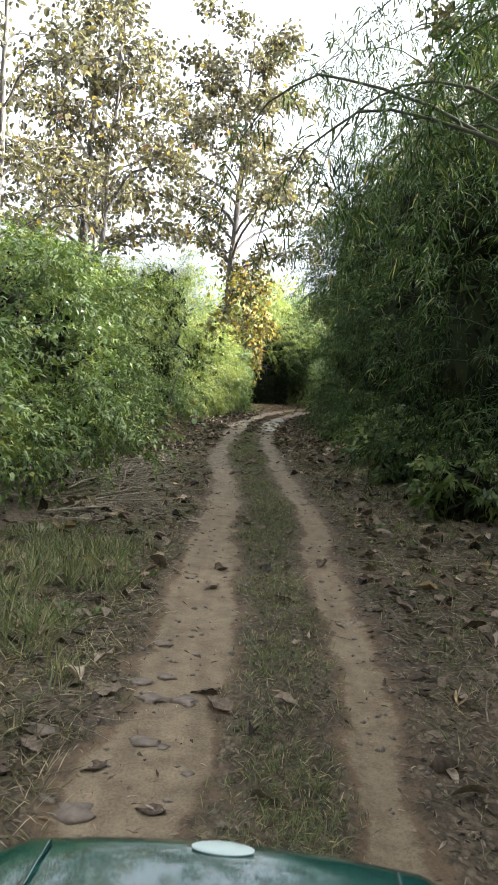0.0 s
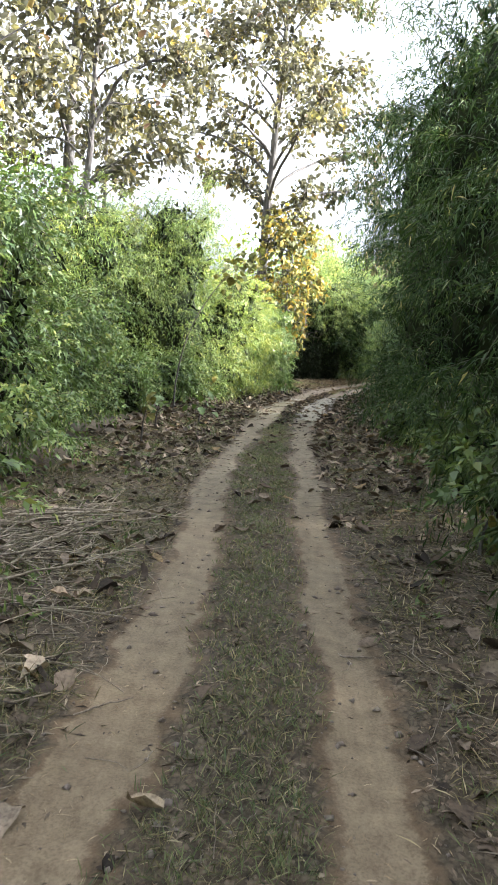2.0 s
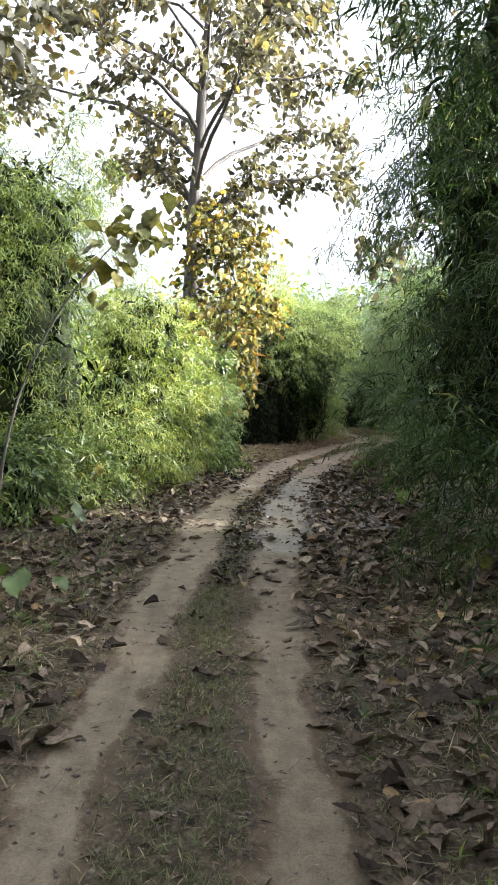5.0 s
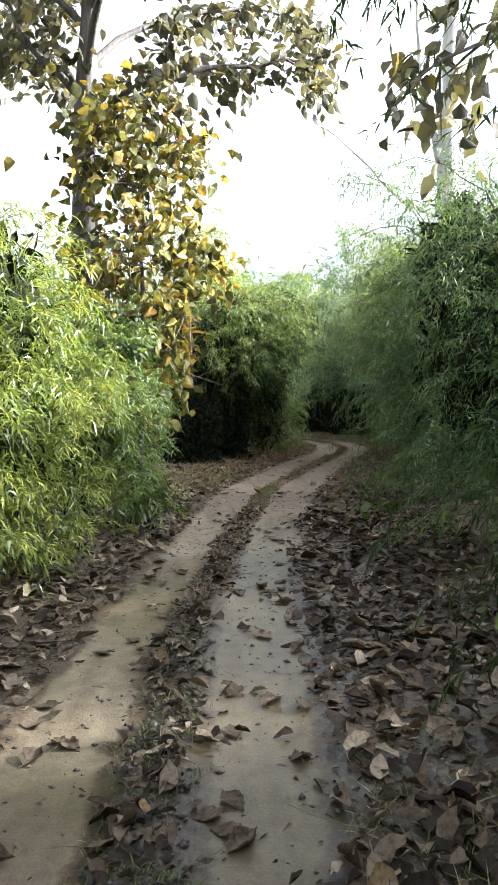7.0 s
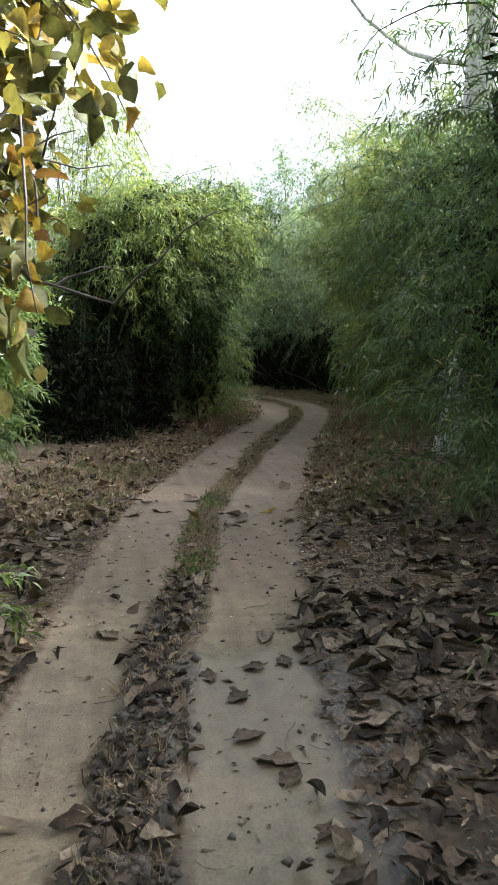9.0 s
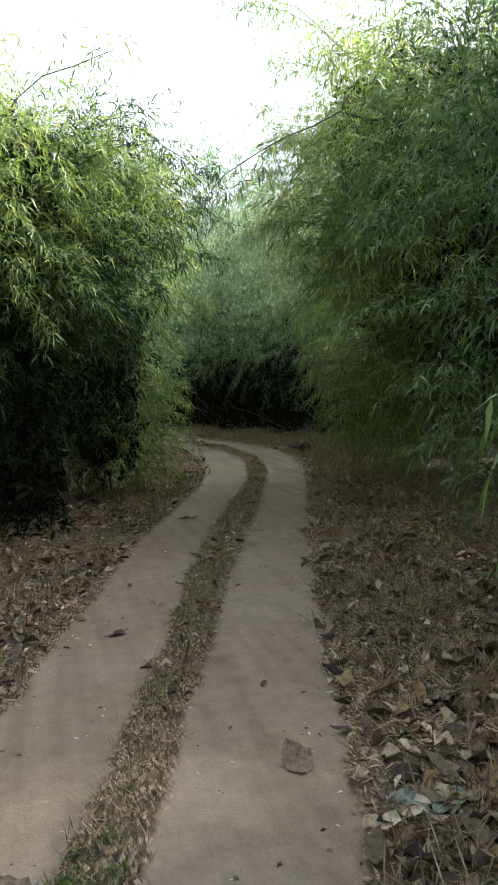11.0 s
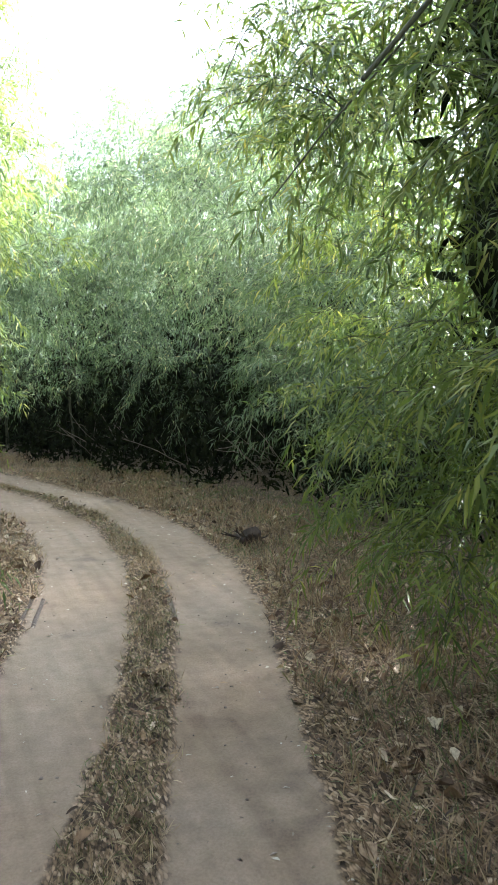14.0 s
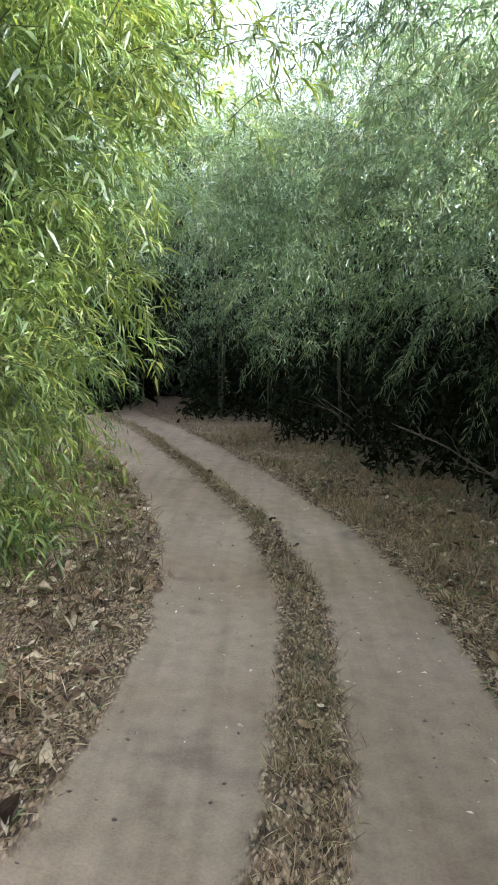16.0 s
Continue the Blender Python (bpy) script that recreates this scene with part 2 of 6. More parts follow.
def ground_material():
    """Forest soil with pale sandy dirt where wheels have worn it, leaf crumbs and damp patches elsewhere."""
    m, nt, b, out = mat_base("forest_ground")
    at = nt.nodes.new("ShaderNodeAttribute")
    at.attribute_name = "track"
    fine = tex_noise(nt, 55.0, 6.0, 0.65)
    mid = tex_noise(nt, 6.0, 5.0, 0.6)
    big = tex_noise(nt, 0.55, 3.0)
    sand = ramp(nt, [(0.25, (0.188, 0.144, 0.104)), (0.5, (0.226, 0.176, 0.128)), (0.75, (0.260, 0.207, 0.154))], mid)
    sand = blend(nt, 0.75, sand, ramp(nt, [(0.3, (0.86, 0.78, 0.70)), (0.7, (1.08, 1.10, 1.12))], big), 'MULTIPLY')
    sand = blend(nt, 0.40, sand, ramp(nt, [(0.36, (0.6, 0.57, 0.54)), (0.6, (1.1, 1.1, 1.1))], fine), 'MULTIPLY')
    damp = tex_noise(nt, 1.15, 3.0, 0.6)
    sand = blend(nt, 0.8, sand, ramp(nt, [(0.27, (0.62, 0.61, 0.62)), (0.40, (1.0, 1.0, 1.0))], damp), 'MULTIPLY')
    st = nt.nodes.new("ShaderNodeAttribute")
    st.attribute_name = "sandy"
    earth = ramp(nt, [(0.25, (0.110, 0.089, 0.060)), (0.5, (0.154, 0.126, 0.086)), (0.75, (0.198, 0.163, 0.113))], mid)
    earth = blend(nt, 0.6, earth, ramp(nt, [(0.36, (0.6, 0.57, 0.54)), (0.6, (1.15, 1.15, 1.15))], fine), 'MULTIPLY')
    loam = nt.nodes.new("ShaderNodeAttribute")
    loam.attribute_name = "loam"
    earth = blend(nt, loam.outputs["Fac"], earth, blend(nt, 1.0, earth, (1.04, 0.97, 0.90), 'MULTIPLY'))   # the first stretch is warmer loam
    wet = nt.nodes.new("ShaderNodeAttribute")
    wet.attribute_name = "wet"
    wetness = ramp(nt, [(0.35, (0, 0, 0)), (0.65, (1, 1, 1))], wet.outputs["Fac"])
    rub = nt.nodes.new("ShaderNodeMath")
    rub.operation = 'ADD'
    nt.links.new(at.outputs["Fac"], rub.inputs[0])
    nt.links.new(blend(nt, 0.5, (0.0, 0.0, 0.0), tex_noise(nt, 13.0, 5.0, 0.7)), rub.inputs[1])
    earth = blend(nt, 1.0, earth, ramp(nt, [(0.88, (0.66, 0.60, 0.54)), (1.24, (1.12, 1.12, 1.10))], rub.outputs[0]), 'MULTIPLY')   # wheels have worn the middle of a rut pale
    long = nt.nodes.new("ShaderNodeMapping")
    long.inputs["Scale"].default_value = (6.0, 0.35, 1.0)
    nt.links.new(nt.nodes.new("ShaderNodeTexCoord").outputs["Object"], long.inputs[0])
    streak = nt.nodes.new("ShaderNodeTexNoise")
    streak.inputs["Scale"].default_value, streak.inputs["Detail"].default_value = 1.0, 4.0
    nt.links.new(long.outputs[0], streak.inputs["Vector"])
    drawn = ramp(nt, [(0.32, (0.80, 0.78, 0.75)), (0.5, (1.0, 1.0, 1.0)), (0.68, (1.14, 1.14, 1.13))], streak.outputs["Fac"])   # drawn out along the track by wheels
    earth, sand = blend(nt, 0.8, earth, drawn, 'MULTIPLY'), blend(nt, 0.7, sand, drawn, 'MULTIPLY')
    sand = blend(nt, st.outputs["Fac"], earth, sand)
    sand = blend(nt, wetness, sand, blend(nt, 1.0, sand, (0.74, 0.74, 0.68), 'MULTIPLY'))
    soil = ramp(nt, [(0.25, (0.032, 0.026, 0.016)), (0.5, (0.080, 0.064, 0.039)), (0.72, (0.152, 0.124, 0.080))], fine)
    soil = blend(nt, 0.5, soil, leaf_mosaic(nt, 33.0, [(0.0, (0.018, 0.013, 0.010)), (0.3, (0.045, 0.032, 0.024)), (0.6, (0.085, 0.063, 0.047)), (0.85, (0.15, 0.118, 0.09)), (1.0, (0.21, 0.17, 0.13))]))
    straw = leaf_mosaic(nt, 62.0, [(0.0, (0.028, 0.019, 0.012)), (0.3, (0.086, 0.060, 0.036)), (0.6, (0.175, 0.125, 0.078)), (0.85, (0.29, 0.215, 0.145)), (1.0, (0.38, 0.30, 0.22))], 3.0)
    soil = blend(nt, st.outputs["Fac"], soil, straw)
    soil = blend(nt, wetness, soil, blend(nt, 1.0, soil, (0.6, 0.58, 0.56), 'MULTIPLY'))
    soil = blend(nt, 0.7, soil, ramp(nt, [(0.3, (0.65, 0.66, 0.58)), (0.7, (1.25, 1.15, 1.05))], mid), 'MULTIPLY')
    deep = nt.nodes.new("ShaderNodeAttribute")
    deep.attribute_name = "deep"
    soil = blend(nt, deep.outputs["Fac"], soil, ramp(nt, [(0.3, (0.022, 0.018, 0.010)), (0.5, (0.042, 0.040, 0.018)), (0.7, (0.075, 0.062, 0.034))], mid))   # soil turns darker green-brown away from the track
    ma = nt.nodes.new("ShaderNodeMath")
    ma.operation = 'MULTIPLY_ADD'
    nt.links.new(mid, ma.inputs[0])
    ma.inputs[1].default_value = 0.9
    ad = nt.nodes.new("ShaderNodeMath")
    ad.operation = 'SUBTRACT'
    nt.links.new(at.outputs["Fac"], ad.inputs[0])
    ad.inputs[1].default_value = 0.45
    nt.links.new(ad.outputs[0], ma.inputs[2])
    edge = ramp(nt, [(0.36, (0, 0, 0)), (0.64, (1, 1, 1))], ma.outputs[0])
    nt.links.new(blend(nt, edge, soil, sand), b.inputs["Base Color"])
    nt.links.new(ramp(nt, [(0.0, (0.88, 0.88, 0.88)), (1.0, (0.37, 0.37, 0.37))], wetness), b.inputs["Roughness"])
    b.inputs["Specular IOR Level"].default_value = 0.25
    hb = blend(nt, 0.35, fine, mid)
    hb = blend(nt, wetness, hb, blend(nt, 0.72, hb, (0.5, 0.5, 0.5)))   # wet mud lies smooth
    bump(nt, b, hb, 0.55, 0.022)
    return m


M_GROUND = ground_material()


# ---- mesh tools ----
def mesh_from(name, verts, face_groups, mat, tone=None, smooth=False):
    """One mesh from arrays: face_groups holds (n, 3) and (n, 4) index arrays; tone is one value a face."""
    me = bpy.data.meshes.new(name)
    verts = np.asarray(verts, dtype=np.float32).reshape(-1, 3)
    groups = [np.asarray(g, dtype=np.int32) for g in face_groups if len(g)]
    loops = np.concatenate([g.ravel() for g in groups])
    sizes = np.concatenate([np.full(len(g), g.shape[1], dtype=np.int32) for g in groups])
    me.vertices.add(len(verts))
    me.vertices.foreach_set("co", verts.ravel())
    me.loops.add(len(loops))
    me.loops.foreach_set("vertex_index", loops)
    me.polygons.add(len(sizes))
    me.polygons.foreach_set("loop_start", np.concatenate([[0], np.cumsum(sizes)[:-1]]).astype(np.int32))
    if smooth:
        me.polygons.foreach_set("use_smooth", np.ones(len(sizes), dtype=bool))
    me.update(calc_edges=True)
    if tone is not None:
        a = me.attributes.new("tone", 'FLOAT', 'FACE')
        a.data.foreach_set("value", np.asarray(tone, dtype=np.float32))
    me.materials.append(mat)
    return me


def child(name, me, parent, label="", kind=""):
    ob = new(name, me)
    ob.parent = parent
    return tagged(ob, label, kind=kind)


def unit(v):
    return v / np.maximum(np.linalg.norm(v, axis=-1, keepdims=True), 1e-9)


def lance_leaves(base, way, face, length, width, curl=0.15):
    """Lance-shaped blades, one folded quad each: arrays of base point, direction, upper side, length and width."""
    side = unit(np.cross(way, face))
    up = np.cross(side, way)
    L, W = length[:, None], width[:, None]
    mid = base + way * L * 0.38
    tip = base + way * L - np.array([0, 0, 1.0]) * L * curl
    v = np.stack([base, mid + side * W / 2 + up * W * 0.18, tip, mid - side * W / 2 + up * W * 0.18], 1)
    n = len(base)
    return v.reshape(-1, 3), np.arange(4 * n).reshape(n, 4)


def broad_leaves(base, way, face, length, width, curl, rng, crumple=0.02):
    """Broad blades with a midrib fold and a curled tip: eight points, six faces each."""
    n = len(base)
    side = unit(np.cross(way, face))
    up = np.cross(side, way)
    L, W = length[:, None], width[:, None]
    c = (curl * (0.6 + 0.8 * rng.random(n)))[:, None]
    cup = (0.10 + 0.25 * rng.random((n, 1)))

    def at(a, s, h):
        return base + way * L * a + side * W * s + up * (L * h)
    pts = [at(0, 0, 0), at(0.33, 0, -0.05 * c), at(0.70, 0, -0.30 * c), at(1.0, 0, -0.75 * c),
           at(0.30, 0.46, cup * 0.5 - 0.05 * c), at(0.68, 0.38, cup * 0.5 - 0.32 * c),
           at(0.30, -0.46, cup * 0.5 - 0.05 * c), at(0.68, -0.38, cup * 0.5 - 0.32 * c)]
    v = np.stack(pts, 1)
    v[:, 1:] += crumple * L[:, None] * rng.standard_normal((n, 7, 3))
    o = (np.arange(n) * 8)[:, None]
    tris = np.concatenate([o + np.array(f) for f in ([0, 4, 1], [2, 5, 3], [0, 1, 6], [2, 3, 7])])
    quads = np.concatenate([o + np.array(f) for f in ([1, 4, 5, 2], [1, 2, 7, 6])])
    return v.reshape(-1, 3), tris, quads


def curled_leaves(base, way, face, length, width, curl, rng, wave=0.05, cups=(-0.12, 0.42)):
    """Large blades as small curved sheets: six stations along the midrib, three points across."""
    n = len(base)
    side = unit(np.cross(way, face))
    up = np.cross(side, way)
    a = np.array([0.0, 0.16, 0.40, 0.66, 0.88, 1.0])
    w = np.array([0.03, 0.34, 0.50, 0.42, 0.20, 0.015])
    L, W = length[:, None, None], width[:, None, None]
    c = (curl * (0.4 + 1.0 * rng.random(n)))[:, None]
    cup = rng.uniform(cups[0], cups[1], (n, 1)) * width[:, None] / length[:, None]
    bend = rng.uniform(-0.18, 0.18, (n, 1))
    rows = []
    for j in (-1.0, 0.0, 1.0):
        h = -c * a ** 2 + (j != 0) * (cup * 2.0 * w + wave * rng.standard_normal((n, 6)) * (w > 0.1))
        x = a + (j != 0) * 0.04 * rng.standard_normal((n, 6)) * (w > 0.1)
        y = j * w * (1 + 0.14 * rng.standard_normal((n, 6)))
        p = base[:, None] + way[:, None] * L * x[..., None] + side[:, None] * (W * y[..., None] + L * (bend * a ** 2)[..., None]) + up[:, None] * L * h[..., None]
        rows.append(p)
    v = np.stack(rows, 2)
    o = (np.arange(n) * 18)[:, None]
    quads = np.concatenate([o + np.array([i * 3 + k, i * 3 + k + 1, i * 3 + k + 4, i * 3 + k + 3]) for i in range(5) for k in (0, 1)])
    return v.reshape(-1, 3), quads


def tube(points, radii, sides=6):
    """A tapered tube along points: vertices and quads."""
    p = np.asarray(points, float)
    d = unit(np.gradient(p, axis=0))
    ref = np.where(np.abs(d[:, 2:3]) > 0.9, np.array([[1.0, 0, 0]]), np.array([[0, 0, 1.0]]))
    a = unit(np.cross(d, ref))
    b = np.cross(d, a)
    th = np.linspace(0, 2 * np.pi, sides, endpoint=False)
    ring = a[:, None] * np.cos(th)[None, :, None] + b[:, None] * np.sin(th)[None, :, None]
    v = p[:, None] + ring * np.asarray(radii)[:, None, None]
    n = len(p)
    i, j = np.meshgrid(np.arange(n - 1), np.arange(sides), indexing="ij")
    k = (j + 1) % sides
    q = np.stack([i * sides + j, i * sides + k, (i + 1) * sides + k, (i + 1) * sides + j], -1).reshape(-1, 4)
    return v.reshape(-1, 3), q


def leaf_sheet(rng, size, wide, curl, roll):
    """One broad leaf as a wavy sheet: eleven stations along the midrib, seven points across, rolled edges and sunken veins."""
    a = np.linspace(0, 1, 11)
    w = 0.5 * wide * np.sin(np.pi * np.clip(a, 0.015, 0.985) ** 0.85) ** 0.75 * (1 + 0.10 * rng.standard_normal(11))
    c = np.linspace(-1, 1, 7)
    A, C = np.meshgrid(a, c, indexing="ij")
    W = w[:, None] * (1 + 0.05 * rng.standard_normal((11, 7)))
    ph = rng.uniform(0, 6, 3)
    x = A - 0.10 * np.abs(C) * (A - 0.3)
    y = C * W * (1 - 0.25 * abs(roll) * np.abs(C)) + 0.08 * math.sin(ph[0]) * A ** 2
    z = roll * 0.55 * W * C ** 2 + curl * (A - 0.25) ** 2 + 0.035 * np.sin(9 * A + ph[1]) * C + 0.02 * np.cos(A * 24) * np.abs(C) + 0.012 * rng.standard_normal((11, 7))
    v = np.stack([x, y, z], -1).reshape(-1, 3) * size
    k, m = np.meshgrid(np.arange(10), np.arange(6), indexing="ij")
    q = np.stack([k * 7 + m, k * 7 + m + 1, k * 7 + m + 8, k * 7 + m + 7], -1).reshape(-1, 4)
    return v, q


# ---- plan of the track ----
CL_Y = np.array([-60, -10, 0, 8, 14, 20, 26, 31, 38, 44.5, 51, 58, 64.4, 68, 71, 74.5, 79, 86, 93, 140.0])
CL_X = np.array([0.2, 0.3, 0.32, 0.42, 0.36, 0.06, -0.08, -0.05, 0.52, 1.3, 2.65, 4.65, 6.9, 7.85, 8.22, 8.05, 6.85, 4.4, 1.5, -18.0])
_gy = np.arange(-60, 140, 0.5)
_gx = np.interp(_gy, CL_Y, CL_X)
_gx = np.convolve(np.pad(_gx, 6, mode="edge"), np.ones(7) / 7, mode="same")[6:-6]


def centre(y):
    return np.interp(y, _gy, _gx)


# across the track, from its middle line: both edges of the left and of the right wheel rut
EDGE_Y = [0, 5, 8, 13.5, 17, 21.5, 24.5, 28, 33, 38, 41, 44, 50, 53, 57, 61, 65, 69, 72, 76, 82]
EDGE_LEFT_OUT = [-1.32, -1.28, -1.18, -1.08, -1.06, -1.10, -1.02, -1.00, -1.08, -1.28, -1.18, -1.05, -1.36, -1.36, -1.26, -1.28, -1.17, -1.15, -1.18, -1.23, -1.20]
EDGE_LEFT_IN = [-0.52, -0.48, -0.40, -0.42, -0.42, -0.50, -0.52, -0.38, -0.24, -0.44, -0.38, -0.30, -0.36, -0.35, -0.27, -0.34, -0.16, -0.13, -0.14, -0.12, -0.12]
EDGE_RIGHT_IN = [0.26, 0.30, 0.38, 0.44, 0.44, 0.50, 0.49, 0.36, 0.27, 0.13, 0.17, 0.24, 0.06, 0.08, 0.25, 0.32, 0.33, 0.35, 0.31, 0.27, 0.26]
EDGE_RIGHT_OUT = [0.72, 0.78, 0.88, 1.02, 1.02, 1.05, 1.03, 0.96, 0.98, 1.05, 1.06, 1.12, 1.12, 1.18, 1.22, 1.18, 1.22, 1.32, 1.27, 1.22, 1.28]


def slope_cos(y):
    return np.cos(np.arctan((centre(y + 0.6) - centre(y - 0.6)) / 1.2))


_perm = np.random.RandomState(5).permutation(512)
_vals = np.random.RandomState(6).rand(512)


def vnoise(x, y, s):
    """Smooth value noise in the plan, from 0 to 1."""
    x, y = np.asarray(x) / s + 700.0, np.asarray(y) / s + 700.0
    xi, yi = np.floor(x).astype(int), np.floor(y).astype(int)
    fx, fy = x - xi, y - yi
    fx, fy = fx * fx * (3 - 2 * fx), fy * fy * (3 - 2 * fy)

    def h(a, b):
        return _vals[(_perm[(a + _perm[b % 512]) % 512]) % 512]
    return (h(xi, yi) * (1 - fx) + h(xi + 1, yi) * fx) * (1 - fy) + (h(xi, yi + 1) * (1 - fx) + h(xi + 1, yi + 1) * fx) * fy


def track_mask(x, y):
    """1 in the two wheel ruts, 0 on the strip and the verges."""
    u = (x - centre(y)) * slope_cos(y)
    rag = np.interp(y, [40, 50], [1.0, 0.4])
    wob = rag * (0.16 * (vnoise(x, y, 0.22) - 0.5) + 0.16 * (vnoise(x + 17, y, 0.6) - 0.5) + 0.16 * (vnoise(x + 31, y, 1.7) - 0.5))
    left_out, left_in, right_in, right_out = (np.interp(y, EDGE_Y, e) for e in (EDGE_LEFT_OUT, EDGE_LEFT_IN, EDGE_RIGHT_IN, EDGE_RIGHT_OUT))
    d = np.maximum(np.minimum(u + wob - left_out, left_in - u - wob), np.minimum(u + wob - right_in, right_out - u - wob))
    return np.clip(d / np.interp(y, [38, 48], [0.42, 0.22]) + 0.5, 0, 1)


def ground_z(x, y):
    u = (x - centre(y)) * slope_cos(y)
    tm = track_mask(x, y)
    far = np.clip((np.abs(u) - 1.6) / 4.0, 0, 1)
    z = -0.050 * tm + 0.045 * (vnoise(x, y, 0.9) - 0.5) * (1 - 0.6 * tm) + 0.03 * (vnoise(x + 9, y, 0.28) - 0.5) * (1 - 0.5 * tm * np.clip((y - 26) / 6, 0, 1))
    z = z + 0.16 * far + 0.5 * far * (vnoise(x, y + 50, 5.0) - 0.4)
    return z


def zone(y, a, b, soft=3.0):
    return np.clip((y - a) / soft + 0.5, 0, 1) * np.clip((b - y) / soft + 0.5, 0, 1)


def build_ground():
    ys = np.concatenate([-np.geomspace(400, 6, 22), np.arange(-5, 95, 0.18), np.geomspace(96, 420, 22)])
    inner = np.arange(-2.6, 2.61, 0.075)
    outer = 2.6 + np.concatenate([np.cumsum(np.geomspace(0.1, 2.0, 18)), 14 + np.geomspace(3, 380, 14)])
    us = np.concatenate([-outer[::-1], inner, outer])
    Y, U = np.meshgrid(ys, us, indexing="ij")
    X = centre(Y) + U
    Z = ground_z(X, Y)
    rows, cols = Y.shape
    i, j = np.meshgrid(np.arange(rows - 1), np.arange(cols - 1), indexing="ij")
    q = np.stack([i * cols + j, i * cols + j + 1, (i + 1) * cols + j + 1, (i + 1) * cols + j], -1).reshape(-1, 4)
    me = mesh_from("ground", np.stack([X, Y, Z], -1), [q], M_GROUND, smooth=True)
    a = me.attributes.new("track", 'FLOAT', 'POINT')
    a.data.foreach_set("value", track_mask(X, Y).astype(np.float32).ravel())
    b = me.attributes.new("sandy", 'FLOAT', 'POINT')
    b.data.foreach_set("value", np.clip((Y - 43) / 9 + 1.2 * (vnoise(X, Y, 2.0) - 0.5), 0, 1).astype(np.float32).ravel())
    d = me.attributes.new("loam", 'FLOAT', 'POINT')
    d.data.foreach_set("value", np.clip((22 - Y) / 8 + 0.8 * (vnoise(X, Y, 3.0) - 0.5), 0, 1).astype(np.float32).ravel())
    e = me.attributes.new("deep", 'FLOAT', 'POINT')
    e.data.foreach_set("value", np.clip((np.abs(U) - 4.5) / 3 + 0.8 * (vnoise(X, Y, 2.5) - 0.5), 0, 1).astype(np.float32).ravel())
    c = me.attributes.new("wet", 'FLOAT', 'POINT')
    c.data.foreach_set("value", np.clip(np.clip((Y - 31) / 5, 0, 1) * np.clip((47 - Y) / 4, 0, 1) * np.where(U < -0.3, 0.45, 1.0) + 0.9 * (vnoise(X, Y, 1.1) - 0.5), 0, 1).astype(np.float32).ravel())
    return tagged(new("ground", me), "brown forest floor with two pale worn wheel ruts", "ground", kind="structure")


build_ground()


# ---- bamboo, shrubs ----
def clear_of_track(p, half=1.25, height=4.2):
    """True where a point is outside the room that vehicles keep free over the track."""
    u = np.abs((p[:, 0] - centre(p[:, 1])) * slope_cos(p[:, 1]))
    return (u > half + 0.12 * np.sin(p[:, 1] * 3.1)) | (p[:, 2] > height)


def sprig_leaves(rng, at, way, n_leaf, leaf, slim, twig, droop):
    """Leaves in two ranks along drooping twigs: at and way are one point and direction a twig."""
    m = len(at)
    t = np.linspace(0.1, 1, n_leaf)[None, :] + 0.05 * rng.standard_normal((m, n_leaf))
    L = (twig * (0.6 + 0.8 * rng.random((m, 1))))
    base = at[:, None] + way[:, None] * (t * L)[..., None]
    base[..., 2] -= droop * 0.6 * (t * t * L)
    side = unit(np.cross(way, np.array([0, 0, 1.0]) + 0.35 * rng.standard_normal((m, 3))))
    rank = np.where(np.arange(n_leaf) % 2, 1.0, -1.0) * np.linspace(0.75, 0.2, n_leaf)
    d = unit(way[:, None] * 0.6 + side[:, None] * rank[None, :, None] * 1.15 + 0.36 * rng.standard_normal((m, n_leaf, 3)) + np.array([0, 0, -droop]) * (0.2 + 0.7 * t[..., None]))
    face = unit(np.array([0, 0, 0.8]) + 0.5 * way[:, None] + 0.42 * rng.standard_normal((m, n_leaf, 3)))
    ln = leaf * (0.6 + 0.7 * rng.random((m, n_leaf)))
    f = lambda a: a.reshape(-1, a.shape[-1])
    tone = np.clip(0.42 + 0.20 * rng.standard_normal((m, 1)) + 0.15 * rng.standard_normal((m, n_leaf)), 0, 0.97)
    tone = np.where(rng.random((m, n_leaf)) < 0.012, 1.0, tone)
    return f(base), f(d), f(face), ln.ravel(), (ln * slim).ravel(), tone.ravel()


def sprays(rng, at, out, per, reach, droop):
    """Side branches that arch outwards and hang over, each with a fan of twigs: twig points and ways, and the branches' own lines."""
    m = len(at)
    go = unit(out * np.array([1, 1, 0.55]) + 0.38 * rng.standard_normal((m, 3)) + np.array([0, 0, 0.16]))
    ln = reach * (0.55 + 0.9 * rng.random((m, 1)))
    s = (np.arange(per)[None, :] + rng.random((m, per))) / per

    def line(u):
        p = at[:, None] + go[:, None] * (ln * u)[..., None]
        p[..., 2] -= droop * 1.1 * ln * u * u
        return p
    side = unit(np.cross(go, np.array([0, 0, 1.0])))
    rank = np.where(np.arange(per) % 2, 1.0, -1.0)[None, :] * (0.95 - 0.6 * s)
    way = go[:, None] * 0.75 + side[:, None] * rank[..., None] + 0.25 * rng.standard_normal((m, per, 3))
    way[..., 2] -= droop * (0.25 + 1.25 * s)
    stems = line(np.repeat(np.linspace(-0.35, 1.0, 5)[None], m, 0))
    return line(s).reshape(-1, 3), unit(way).reshape(-1, 3), stems


